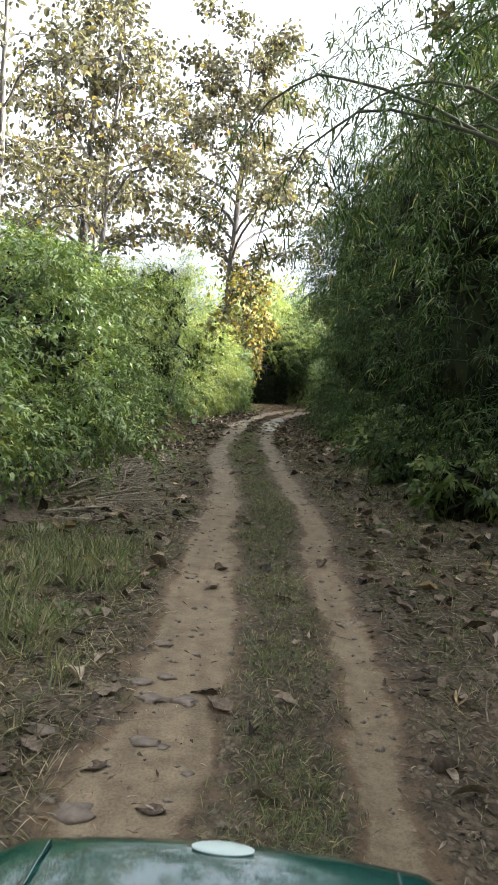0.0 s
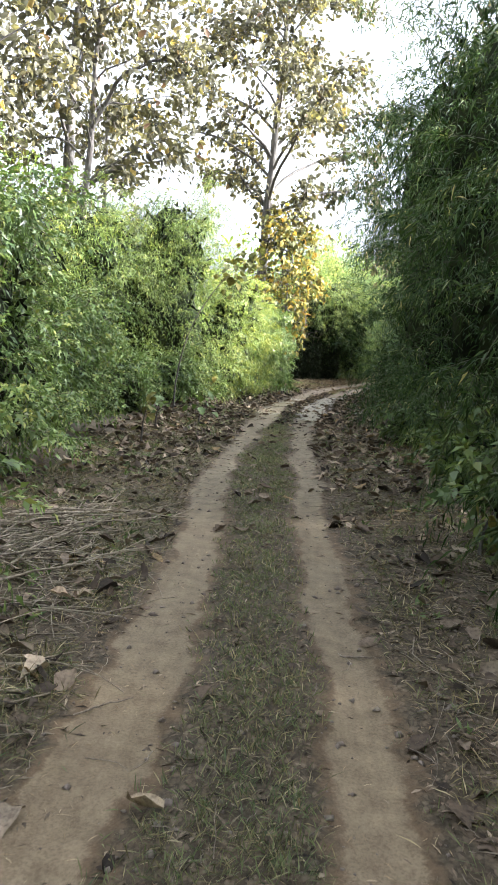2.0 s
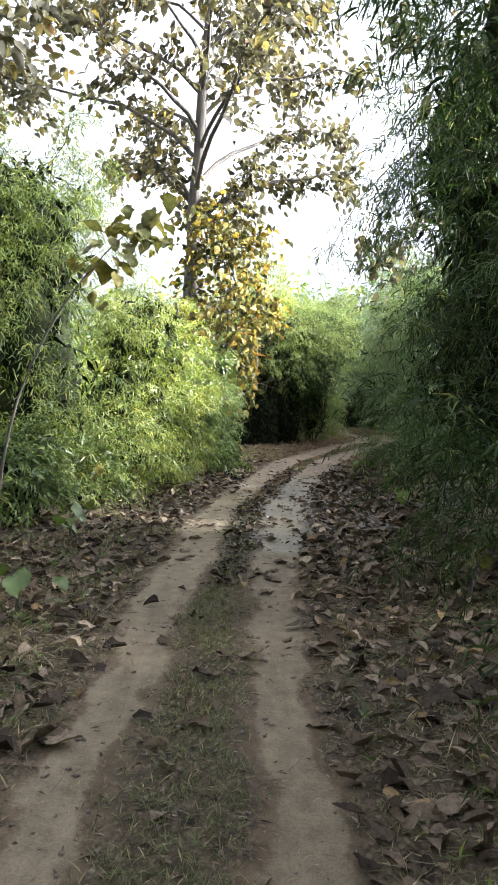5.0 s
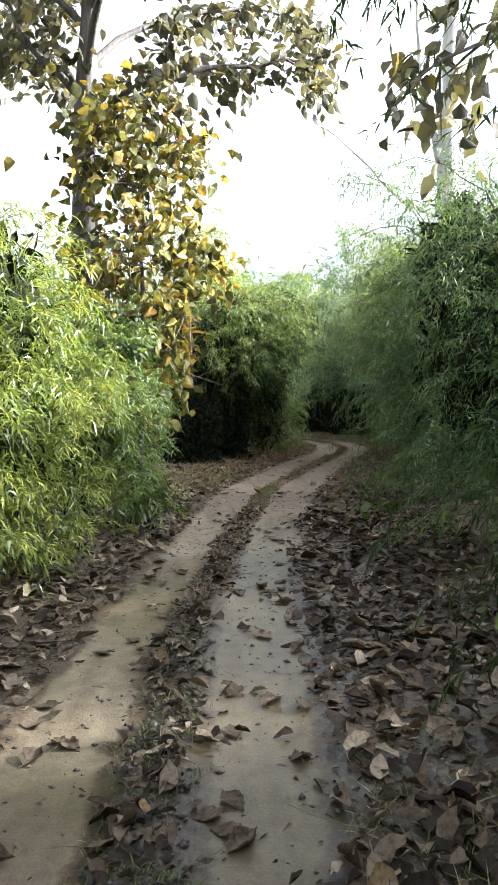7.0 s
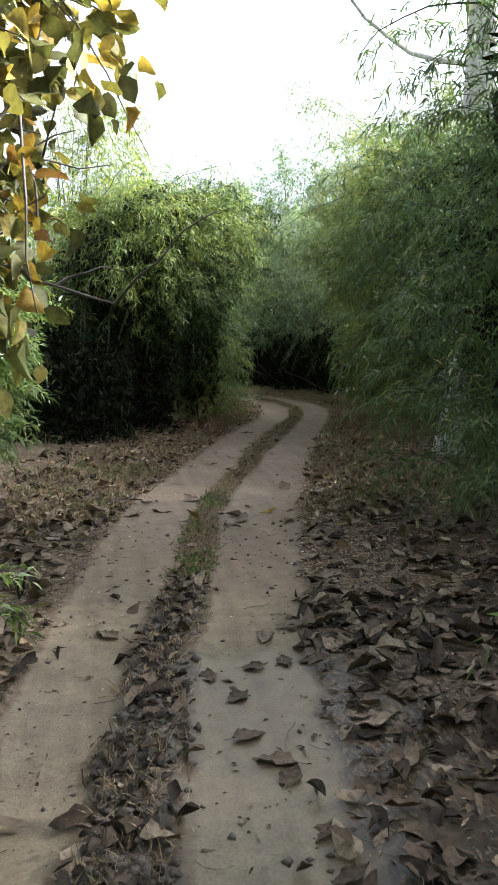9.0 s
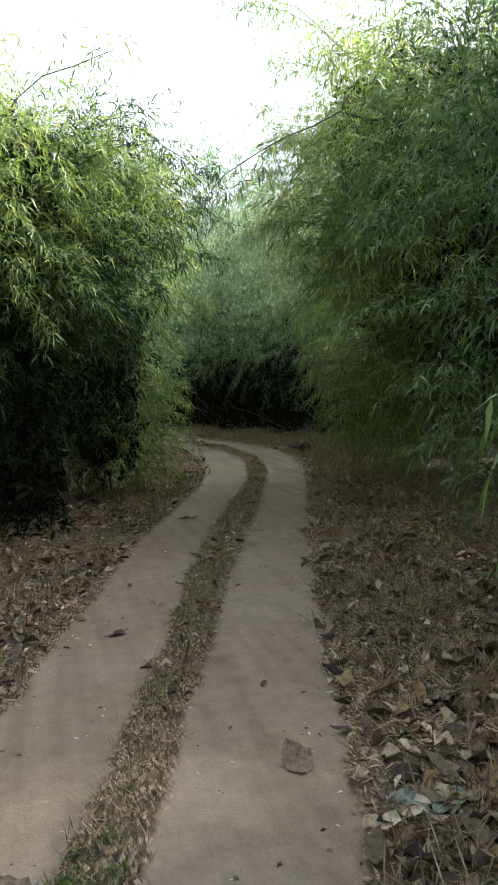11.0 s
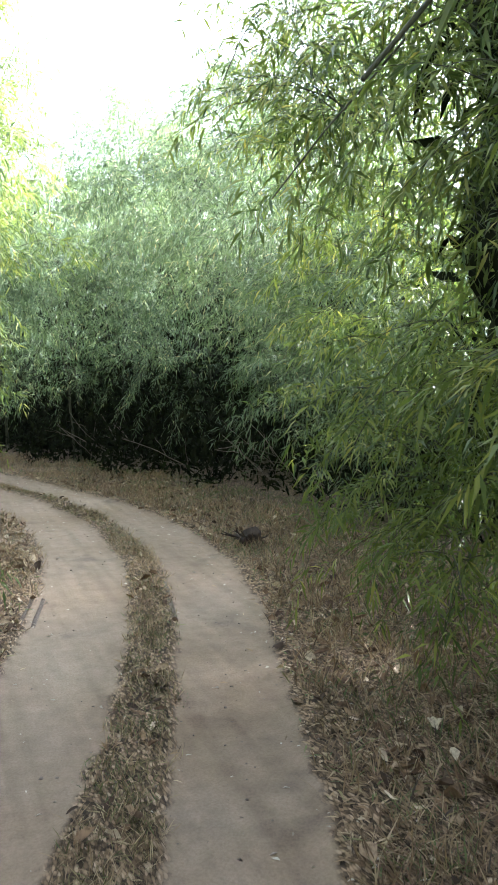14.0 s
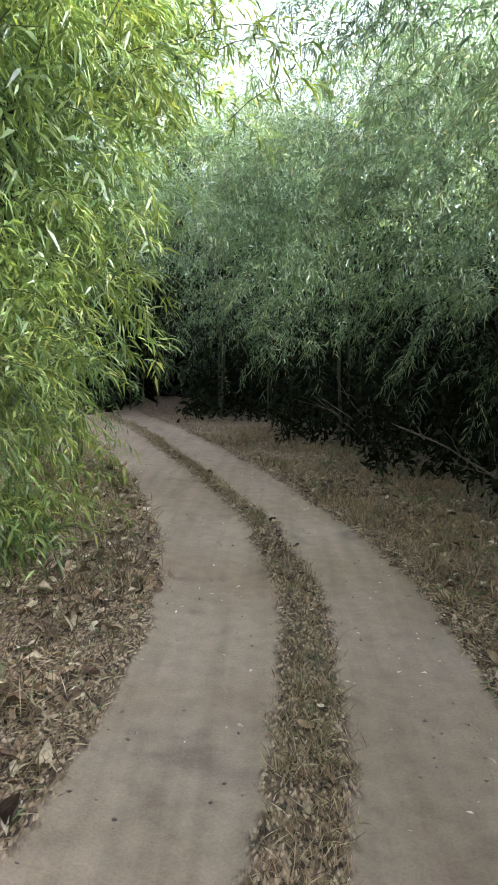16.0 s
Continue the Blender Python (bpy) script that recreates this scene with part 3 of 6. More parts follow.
def thin_stems(lines, radius):
    """Many thin three-sided stems, all with the same number of stations, as one set of points and quads."""
    m, k = lines.shape[:2]
    d = unit(np.gradient(lines, axis=1))
    a = unit(np.cross(d, np.array([0.3, 0.2, 1.0])))
    b = np.cross(d, a)
    r = np.linspace(radius, radius * 0.35, k)[None, :, None]
    ring = np.stack([lines + r * (a * math.cos(q) + b * math.sin(q)) for q in (0.0, 2.1, 4.2)], 2)
    o = (np.arange(m) * k * 3)[:, None, None]
    i, j = np.meshgrid(np.arange(k - 1), np.arange(3), indexing="ij")
    q = np.stack([i * 3 + j, i * 3 + (j + 1) % 3, i * 3 + 3 + (j + 1) % 3, i * 3 + 3 + j], -1).reshape(1, -1, 4)
    return ring.reshape(-1, 3), (o + q).reshape(-1, 4)


def tufted(rng, p):
    """Keeps points that fall into tufts, so that dark gaps stay between them."""
    a = rng.uniform(0, 6, 6)
    g = np.sin(p[:, 0] * 2.3 + a[0]) * np.sin(p[:, 1] * 2.0 + a[1]) * np.sin(p[:, 2] * 2.6 + a[2])
    g = g + 0.6 * np.sin(p[:, 0] * 4.9 + p[:, 2] * 1.7 + a[3]) * np.sin(p[:, 1] * 4.3 + a[4]) * np.sin(p[:, 2] * 5.3 + a[5])
    return (g > -0.08) | (rng.random(len(p)) < 0.2)


def shell_points(rng, lobes, n, rough=0.28):
    """Points near the outer skin of a heap of ellipsoids, and the outward way at each."""
    lobes = np.asarray(lobes, float)
    area = (lobes[:, 3] * lobes[:, 4] + lobes[:, 3] * lobes[:, 5] + lobes[:, 4] * lobes[:, 5])
    k = rng.choice(len(lobes), int(n * 3.6), p=area / area.sum())
    d = unit(rng.standard_normal((len(k), 3)))
    c, r = lobes[k, :3], lobes[k, 3:]
    lump = 1 + rough * (np.sin(d[:, 0] * 5 + k * 1.7) * np.sin(d[:, 1] * 6 + k) + 0.7 * np.sin(d[:, 2] * 9 + d[:, 0] * 7 + 2 * k))
    depth = 1 - 0.42 * rng.random(len(k)) ** 2.2
    p = c + d * r * (lump * depth)[:, None]
    out = unit(d / r)
    q = (p[:, None] - lobes[None, :, :3]) / lobes[None, :, 3:]
    inside = ((q * q).sum(-1) < 0.66).any(1)
    keep = ~inside & (p[:, 2] > 0.12) & tufted(rng, p)
    return p[keep][:n], out[keep][:n]


def plant_foliage(rng, lobes, n, leaf, slim, n_leaf, twig, droop, extra=None, front=None, per=9, reach=0.75):
    """Leaves of a plant, thinned out on the side away from the camera, and the lines of its outer branches."""
    at, out = shell_points(rng, lobes, n // per)
    if front is not None:
        keep = ((out[:, 0] * front[0] + out[:, 1] * front[1]) > -0.15) | (rng.random(len(at)) < np.where(out[:, 2] > 0.45, 0.55, 0.14))
        at, out = at[keep], out[keep]
    at, way, stems = sprays(rng, at - out * reach * 0.35, out, per, reach, droop)
    if extra is not None:
        at, way = np.concatenate([at, extra[0]]), np.concatenate([way, extra[1]])
    tip = at + way * twig * 0.8
    u = np.abs((tip[:, 0] - centre(tip[:, 1])) * slope_cos(tip[:, 1]))
    hung = np.arange(len(at)) >= len(at) - (0 if extra is None else len(extra[0]))   # tips of arching culms hang lower over the track
    ok = clear_of_track(tip) | (hung & ((tip[:, 2] > 3.3) | ((u > 0.9) & (tip[:, 2] > 2.8))))
    stems = stems[clear_of_track(stems[:, 2]) & clear_of_track(stems[:, 4])]
    return sprig_leaves(rng, at[ok], way[ok], n_leaf, leaf, slim, twig, droop), stems


def unit_ball(level):
    """Points and triangles of a ball of radius 1, finer with the level."""
    bm = bmesh.new()
    bmesh.ops.create_icosphere(bm, subdivisions=level, radius=1.0)
    v = np.array([p.co[:] for p in bm.verts])
    f = np.array([[p.index for p in t.verts] for t in bm.faces])
    bm.free()
    return v, f


BALLS = {k: unit_ball(k) for k in (2, 3, 4)}


def shade_core(rng, lobes, parent, shrink, count=2):
    """An added ragged hull inside a plant, coloured near-black as shade and closed to light."""
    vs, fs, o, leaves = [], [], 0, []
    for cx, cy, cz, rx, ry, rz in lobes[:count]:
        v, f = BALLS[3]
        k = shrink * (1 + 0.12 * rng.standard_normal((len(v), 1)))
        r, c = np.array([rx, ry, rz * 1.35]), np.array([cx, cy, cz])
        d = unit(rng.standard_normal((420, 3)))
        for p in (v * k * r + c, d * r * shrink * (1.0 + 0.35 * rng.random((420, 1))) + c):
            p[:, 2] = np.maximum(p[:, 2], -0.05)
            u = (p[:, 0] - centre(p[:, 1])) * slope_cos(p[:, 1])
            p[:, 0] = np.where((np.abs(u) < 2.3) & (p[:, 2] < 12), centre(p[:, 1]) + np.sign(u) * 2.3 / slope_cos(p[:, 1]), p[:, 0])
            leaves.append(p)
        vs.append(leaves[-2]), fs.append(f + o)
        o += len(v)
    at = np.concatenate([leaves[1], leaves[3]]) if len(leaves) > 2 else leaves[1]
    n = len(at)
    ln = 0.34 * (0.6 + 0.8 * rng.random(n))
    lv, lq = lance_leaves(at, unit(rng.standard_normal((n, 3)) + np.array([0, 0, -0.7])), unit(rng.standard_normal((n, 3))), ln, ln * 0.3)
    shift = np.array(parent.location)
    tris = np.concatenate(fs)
    me = mesh_from("shade_core", np.concatenate(vs + [lv]) - shift, [tris, lq + o], M_SHADE, rng.random(len(tris) + n))
    child("shade_core", me, parent, "near-black hull standing in for shade inside the plant", "stuff")


def inner_leaves(rng, lobes, n, size, front, slim=0.26):
    """Single leaves between the outer sprays and the inside, their tone darkened to paint shade."""
    lobes = np.asarray(lobes, float)
    area = lobes[:, 3] * lobes[:, 5]
    k = rng.choice(len(lobes), n, p=area / area.sum())
    d = unit(rng.standard_normal((n, 3)) + 0.5 * np.array([front[0], front[1], 0]))
    p = lobes[k, :3] + d * lobes[k, 3:] * (0.50 + 0.36 * rng.random((n, 1)) ** 1.3)
    q = (p[:, None] - lobes[None, :, :3]) / lobes[None, :, 3:]
    ok = ~((q * q).sum(-1) < 0.22).any(1) & (p[:, 2] > 0.1) & clear_of_track(p, 1.5)
    p, d = p[ok], d[ok]
    n = len(p)
    way = unit(0.5 * d + 0.8 * rng.standard_normal((n, 3)) + np.array([0, 0, -0.6]))
    face = unit(d + 0.5 * rng.standard_normal((n, 3)))
    ln = size * (0.6 + 0.8 * rng.random(n))
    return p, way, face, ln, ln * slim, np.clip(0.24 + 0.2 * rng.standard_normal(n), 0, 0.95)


def leaf_object(parts, name, mat, parent, label):
    cols = [np.concatenate([p[i] for p in parts]) for i in range(6)]
    v, q = lance_leaves(*cols[:5], curl=0.22)
    return child(name, mesh_from(name, v, [q], mat, cols[5]), parent, label, "stuff")


def bamboo(x, y, h, r, lean, n, seed, low=0.6, leaf=0.135, mat=None, culms=8, label="", plume=1.0, group="bamboo along the track", span=1.0, arches=(), core=True):
    """A clump of bamboo: arching culms from one foot, leafy plumes, foliage down to low metres above the ground."""
    rng = np.random.default_rng(seed)
    n, leaf = int(n * 0.70), leaf * 1.06
    lx, ly = lean
    z0 = float(ground_z(np.array([x]), np.array([y]))[0])
    root = tagged(new("bamboo_clump"), label or "dense green bamboo clump arching beside the dirt track", "bamboo", group)
    root.location = (x, y, z0)
    mid, hh = (h + low) / 2, (h - low) / 2
    lobes = [(lx * 0.35, ly * 0.35, low + hh * 0.75, r * 0.95, r * 0.95 * span, hh * 0.8),
             (lx * 0.75, ly * 0.75, low + hh * 1.35, r * 0.78, r * 0.8 * span, hh * 0.62)]
    for i in range(6):
        a, s = rng.uniform(0, 2 * np.pi), rng.uniform(0.35, 0.6)
        zc = rng.uniform(low + s * r * 0.6, h * 0.86)
        f = zc / h
        lobes.append((lx * f + math.cos(a) * r * 0.62, ly * f + math.sin(a) * r * 0.62 * span, zc, r * s, r * s, r * s * rng.uniform(0.7, 1.1)))
    if low < 1.0:
        for i in range(6):
            a, s = i * 1.05 + rng.uniform(-0.3, 0.3), rng.uniform(0.4, 0.55)
            lobes.append((lx * 0.15 + math.cos(a) * r * 0.62, ly * 0.15 + math.sin(a) * r * 0.62 * span, low + s * r * 0.62, r * s, r * s, r * s * rng.uniform(0.7, 1.0)))
    ex_at, ex_way = [], []
    for i in range(culms):
        a = rng.uniform(0, 2 * np.pi)
        foot = np.array([math.cos(a) * r * 0.22, math.sin(a) * r * 0.22, -0.05])
        reach = r * rng.uniform(0.35, 0.95)
        top = h * rng.uniform(0.85, 1.1)
        t = np.linspace(0, 1, 14)[:, None]
        go = np.array([lx * 0.9 + math.cos(a) * reach, ly * 0.9 + math.sin(a) * reach * span, 0])
        path = foot + go * t ** 2.1 + np.array([0, 0, 1.0]) * top * (1.42 * t - 0.48 * t ** 3.2)
        path[1:] += 0.04 * rng.standard_normal((13, 3))
        v, q = tube(path, np.linspace(0.028, 0.006, 14), 5)
        child("culm", mesh_from("culm", v, [q], M_CULM, smooth=True), root)
        m = int(n * 0.032 * plume)
        tt = 0.42 + 0.6 * rng.random(m) ** 0.8
        p = np.stack([np.interp(tt, t[:, 0], path[:, j]) for j in range(3)], 1)
        off = rng.standard_normal((m, 3)) * (0.14 + 0.42 * (1 - tt))[:, None]
        ex_at.append(p + off)
        ex_way.append(unit(off + 0.3 * unit(go) + 0.45 * rng.standard_normal((m, 3)) + np.array([0, 0, -0.15])))
    shift = np.array([x, y, z0])
    for ax, ay, az, crest, m, *bow in arches:
        t = np.linspace(0, 1, 18)[:, None]
        end = np.array([ax, ay, az]) - shift
        knee = np.array([*(end[:2] * (bow[0] if bow else 0.25)), crest * 1.25])
        path = (1 - t) ** 2 * np.array([0, 0, -0.05]) + 2 * t * (1 - t) * knee + t * t * end
        path[1:] += 0.03 * rng.standard_normal((17, 3))
        v, q = tube(path, np.linspace(0.034, 0.003, 18) if bow else np.linspace(0.034, 0.006, 18), 5)
        child("culm", mesh_from("culm", v, [q], M_CULM, smooth=True), root)
        tt = 0.55 + 0.45 * rng.random(m)
        p = np.stack([np.interp(tt, t[:, 0], path[:, j]) for j in range(3)], 1)
        off = rng.standard_normal((m, 3)) * 0.12
        ex_at.append(p + off)
        ex_way.append(unit(off * 2 + 0.5 * rng.standard_normal((m, 3)) + np.array([0, 0, -0.8])))
    L = np.asarray(lobes)
    L[:, :3] += shift
    fol, stems = plant_foliage(rng, L, n, leaf, 0.145, 7, 0.27, 0.32, (np.concatenate(ex_at) + shift, np.concatenate(ex_way)), unit(np.array([lx, ly - 0.8])))
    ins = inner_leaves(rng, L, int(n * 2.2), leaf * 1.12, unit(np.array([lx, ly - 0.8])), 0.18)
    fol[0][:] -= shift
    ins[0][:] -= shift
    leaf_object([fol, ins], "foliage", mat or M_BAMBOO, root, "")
    v, q = thin_stems(stems - shift, 0.006)
    child("branchwork", mesh_from("branchwork", v, [q], M_CULM), root, "thin green side branches", "stuff")
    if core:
        shade_core(rng, L, root, 0.50)
    return root


def shrub(x, y, h, r, n, seed, leaf=0.085, mat=None, slim=0.5, label="", low=0.1, ry=1.0):
    """A leafy shrub: several stems from the ground under a lumpy crown of small broad leaves."""
    rng = np.random.default_rng(seed)
    z0 = float(ground_z(np.array([x]), np.array([y]))[0])
    root = tagged(new("shrub"), label or "leafy green shrub at the edge of the dirt track", "shrub", "shrubs along the track")
    root.location = (x, y, z0)
    lobes = [(0, 0, h * 0.42, r * 0.7, r * 0.75 * ry, h * 0.38)]
    for i in range(16):
        a, s = rng.uniform(0, 2 * np.pi), rng.uniform(0.22, 0.42)
        zc = low + s * r * 0.5 + (h - s * r - low) * rng.random() ** 0.8
        w = 0.85 - 0.45 * zc / h + rng.uniform(-0.1, 0.15)
        lobes.append((math.cos(a) * r * w, math.sin(a) * r * w * 1.2 * ry, zc, r * s, r * s, r * s * rng.uniform(0.7, 1.2)))
    for i in range(5):
        a = rng.uniform(0, 2 * np.pi)
        t = np.linspace(0, 1, 8)[:, None]
        path = np.array([math.cos(a) * 0.12, math.sin(a) * 0.12, -0.05]) + np.array([math.cos(a) * r * 0.7, math.sin(a) * r * 0.7 * ry, 0]) * t ** 1.5 + np.array([0, 0, h * 0.9]) * t
        path[1:] += 0.04 * rng.standard_normal((7, 3))
        v, q = tube(path, np.linspace(0.022, 0.005, 8), 5)
        child("stem", mesh_from("stem", v, [q], M_TWIG, smooth=True), root)
    shift = np.array([x, y, z0])
    L = np.asarray(lobes)
    L[:, :3] += shift
    fol, stems = plant_foliage(rng, L, n, leaf, slim, 8, 0.26, 0.18, None, per=7, reach=0.55, front=unit(np.array([-np.sign(x - centre(y)), -0.8])))
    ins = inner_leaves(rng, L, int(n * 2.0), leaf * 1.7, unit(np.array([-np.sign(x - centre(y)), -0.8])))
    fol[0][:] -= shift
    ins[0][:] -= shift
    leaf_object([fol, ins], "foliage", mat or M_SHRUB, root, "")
    v, q = thin_stems(stems - shift, 0.005)
    child("branchwork", mesh_from("branchwork", v, [q], M_TWIG), root, "thin brown branches", "stuff")
    shade_core(rng, L, root, 0.62, 1)
    return root


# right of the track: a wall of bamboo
bamboo(5.7, 4.5, 8.4, 2.6, (-1.2, 0), 2600, 10, mat=M_SHADED_BAMBOO, arches=[(1.1, 11.0, 4.7, 6.5, 190), (0.6, 12.0, 6.7, 8.0, 190), (1.9, 9.0, 5.7, 7.5, 190), (2.4, 10.5, 6.8, 8.5, 180), (0.35, 8.6, 3.45, 6.5, 60, 0.9), (1.3, 7.6, 3.7, 7.0, 90, 0.95), (-0.15, 8.4, 3.05, 6.2, 36, 0.9), (0.9, 9.2, 3.3, 6.3, 80, 0.95), (1.8, 8.6, 3.3, 6.5, 110, 1.0), (-0.6, 9.4, 4.1, 6.5, 40, 0.9)])
bamboo(5.6, 10.5, 8.6, 2.6, (-1.2, 0), 4200, 11, mat=M_SHADED_BAMBOO, low=0.9, arches=[(1.3, 14.0, 5.4, 7.5, 130), (2.0, 12.5, 6.6, 8.0, 110), (1.0, 15.0, 7.4, 8.5, 120)])
bamboo(5.4, 15.5, 8.6, 2.6, (-1.3, 0), 5000, 12, mat=M_SHADED_BAMBOO, low=0.3, arches=[(0.6, 16.2, 8.2, 9.0, 90), (1.6, 17.5, 7.4, 8.5, 60)])
bamboo(5.2, 20.5, 9.0, 2.5, (-1.2, -0.2), 5000, 13, mat=M_SHADED_BAMBOO, low=0.3, arches=[(1.2, 21.5, 8.0, 9.0, 80)])
bamboo(5.0, 25.5, 9.2, 2.5, (-1.1, 0), 4800, 14, mat=M_SHADED_BAMBOO, low=0.4, arches=[(1.0, 27.5, 6.0, 9.0, 120)])
bamboo(5.0, 30.5, 9.6, 2.4, (-1.2, 0), 4400, 15, mat=M_SHADED_BAMBOO, low=0.3, arches=[(1.9, 33.4, 4.6, 8.0, 120), (1.4, 31.5, 7.6, 9.5, 80)])
bamboo(5.3, 35.0, 9.4, 2.3, (-1.3, 0), 4000, 16, mat=M_SHADED_BAMBOO, low=0.3, arches=[(1.6, 35.8, 5.0, 8.0, 110)])
bamboo(6.8, 42.0, 6.0, 2.6, (-0.8, 0), 5000, 17, low=0.2)
bamboo(7.8, 48.5, 7.5, 2.6, (-1.1, 0), 7600, 18, low=0.2, arches=[(4.2, 49.6, 6.0, 6.5, 50)])
bamboo(9.6, 54.5, 7.2, 2.7, (-0.75, 0), 7000, 19, low=0.4)
# added behind the hedge face to stop sun leaking onto the track
bamboo(8.9, 51.4, 6.4, 2.1, (-0.4, 0), 3600, 69, low=0.3)
bamboo(10.95, 59.5, 7.6, 2.8, (-2.05, 0), 9600, 20, low=1.05, mat=M_HALF_SUNLIT, leaf=0.15, arches=[(4.9, 59.4, 4.8, 7.0, 70), (6.5, 60.5, 3.0, 6.0, 70), (6.9, 58.6, 3.4, 6.0, 60)])
bamboo(12.4, 64.2, 9.6, 2.8, (-3.0, -0.4), 12500, 21, low=0.5, mat=M_HALF_SUNLIT, leaf=0.13, arches=[(7.7, 63.8, 3.6, 6.5, 80)])
bamboo(13.0, 67.0, 9.4, 2.5, (-2.4, -0.6), 5600, 74, low=1.6, mat=M_HALF_SUNLIT, core=False)
bamboo(13.8, 69.5, 8.2, 2.8, (-1.6, -0.4), 7500, 22, mat=M_HAZY_BAMBOO, low=1.3, core=False)
# the bamboo that closes the bend, dark and hollow beneath
bamboo(14.6, 74.5, 8.4, 3.0, (-2.2, -1.2), 9500, 23, mat=M_HAZY_BAMBOO, low=2.0, culms=5, core=False)
bamboo(13.0, 79.5, 8.8, 3.4, (-2.0, -2.2), 10500, 24, mat=M_HAZY_BAMBOO, low=2.3, culms=5, core=False)
bamboo(10.3, 84.0, 8.0, 3.4, (-1.2, -2.6), 9500, 25, mat=M_HAZY_BAMBOO, low=2.3, culms=5, core=False)
bamboo(7.2, 89.0, 9.0, 3.6, (-1.0, -2.2), 5200, 26, mat=M_HAZY_BAMBOO, low=2.4, culms=5, core=False)
bamboo(7.6, 98.5, 10.5, 3.6, (-0.5, -1.5), 1000, 27, mat=M_HAZY_BAMBOO, low=1.8, culms=5)
bamboo(18.5, 80.5, 9.6, 3.2, (-1.5, -1.2), 2200, 28, mat=M_HAZY_BAMBOO, low=2.0, leaf=0.2, culms=5)
bamboo(15.0, 87.5, 11.0, 3.4, (-1.2, -1.8), 2600, 29, mat=M_HAZY_BAMBOO, low=2.0, leaf=0.2, culms=5)
bamboo(9.5, 94.5, 10.2, 3.4, (-0.8, -1.8), 2300, 30, mat=M_HAZY_BAMBOO, low=2.0, leaf=0.2, culms=5)
# tall airy bamboo behind the bend, pale in the haze
for k, (x, y, h) in enumerate(((9.6, 96.5, 11.2), (13.8, 93.5, 15.8), (5.0, 101.5, 12.0), (17.2, 91.0, 15.4), (1.0, 104.0, 13.5), (21.0, 88.0, 14.0), (11.4, 100.5, 13.0), (15.4, 96.0, 16.2))):
    bamboo(x, y, h, 3.4, (-0.4, -0.8), 2800, 520 + k, mat=M_BAMBOO, leaf=0.2, culms=7, low=5.0, label="tall airy bamboo rising pale behind the bend", core=False)
# a second row deeper in, mostly unseen, added to keep sun off the track
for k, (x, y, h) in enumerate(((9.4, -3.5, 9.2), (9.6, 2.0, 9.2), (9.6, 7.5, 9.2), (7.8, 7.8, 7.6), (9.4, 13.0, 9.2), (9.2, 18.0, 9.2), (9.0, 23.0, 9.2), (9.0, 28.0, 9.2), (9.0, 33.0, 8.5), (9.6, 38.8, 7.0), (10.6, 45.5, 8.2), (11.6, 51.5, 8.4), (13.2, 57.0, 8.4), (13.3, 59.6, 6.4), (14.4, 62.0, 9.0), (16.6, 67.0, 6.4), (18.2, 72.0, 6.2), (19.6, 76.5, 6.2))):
    bamboo(x, y, h, 2.9, (-0.5, 0), 900, 500 + k, mat=M_SHADED_BAMBOO, leaf=0.2, culms=5, low=0.3, label="bamboo clump added behind the hedge to block the sun")
# broad-leaved growth at the foot of the hedge
for k, (x, y, h, r) in enumerate(((3.5, 17.6, 1.3, 0.9), (3.6, 21.8, 1.1, 0.8), (3.3, 26.6, 0.9, 0.7), (3.7, 13.2, 1.0, 0.8))):
    shrub(x, y, h, r, 260, 560 + k, leaf=0.15, slim=0.55, low=0.05, label="low broad-leaved shrub at the foot of the bamboo")
# behind the start: unseen clumps added to close the place and shade the ground
bamboo(5.4, -2.5, 8.0, 2.6, (-1.0, 0), 900, 31, mat=M_SHADED_BAMBOO, leaf=0.2)
bamboo(-5.0, -1.0, 7.0, 2.6, (0.8, 0), 900, 32, leaf=0.2)
bamboo(0.5, -14.0, 8.0, 3.4, (0.2, 0.5), 900, 33, leaf=0.22)
# left of the track
shrub(-4.9, 31.3, 1.7, 1.2, 900, 60, leaf=0.11, slim=0.3)
shrub(-4.0, 34.8, 1.5, 1.1, 900, 61, leaf=0.11, slim=0.3)
shrub(-3.3, 38.0, 1.3, 0.9, 700, 62, leaf=0.11, slim=0.3)
shrub(-4.4, 9.0, 3.4, 1.9, 2112, 40)
shrub(-4.4, 14.0, 4.8, 2.1, 4576, 41)
shrub(-4.5, 19.2, 4.7, 2.2, 4576, 42)
shrub(-5.3, 25.0, 2.8, 1.9, 2816, 43)
shrub(-6.2, 29.5, 3.6, 2.2, 2464, 54)
bamboo(-8.6, 24.0, 6.0, 2.6, (0.6, 0), 1400, 55, mat=M_SUNLIT_BAMBOO, label="pale sunlit bamboo thicket behind the shrubs")
bamboo(-8.2, 30.5, 6.2, 2.5, (0.6, 0), 1600, 44, mat=M_SUNLIT_BAMBOO, label="pale sunlit bamboo thicket behind the shrubs")
bamboo(-7.2, 35.5, 6.6, 2.6, (0.6, -0.2), 5600, 45, low=1.6, mat=M_HALF_SUNLIT)
bamboo(-4.8, 38.0, 7.5, 2.6, (0.3, -0.3), 7600, 56, low=0.3, mat=M_HALF_SUNLIT)
bamboo(-2.9, 41.6, 5.2, 1.9, (0.5, 0), 5600, 46, low=0.2, mat=M_SUNLIT_BAMBOO, label="bright yellow-green bamboo clump lit by the sun", span=1.3, culms=5, plume=0.5)
shrub(-1.9, 46.0, 4.3, 1.8, 3696, 47, leaf=0.13, slim=0.2)
bamboo(-3.4, 58.0, 6.5, 2.4, (0.4, 0), 1500, 63, mat=M_SHADED_BAMBOO, low=0.3)
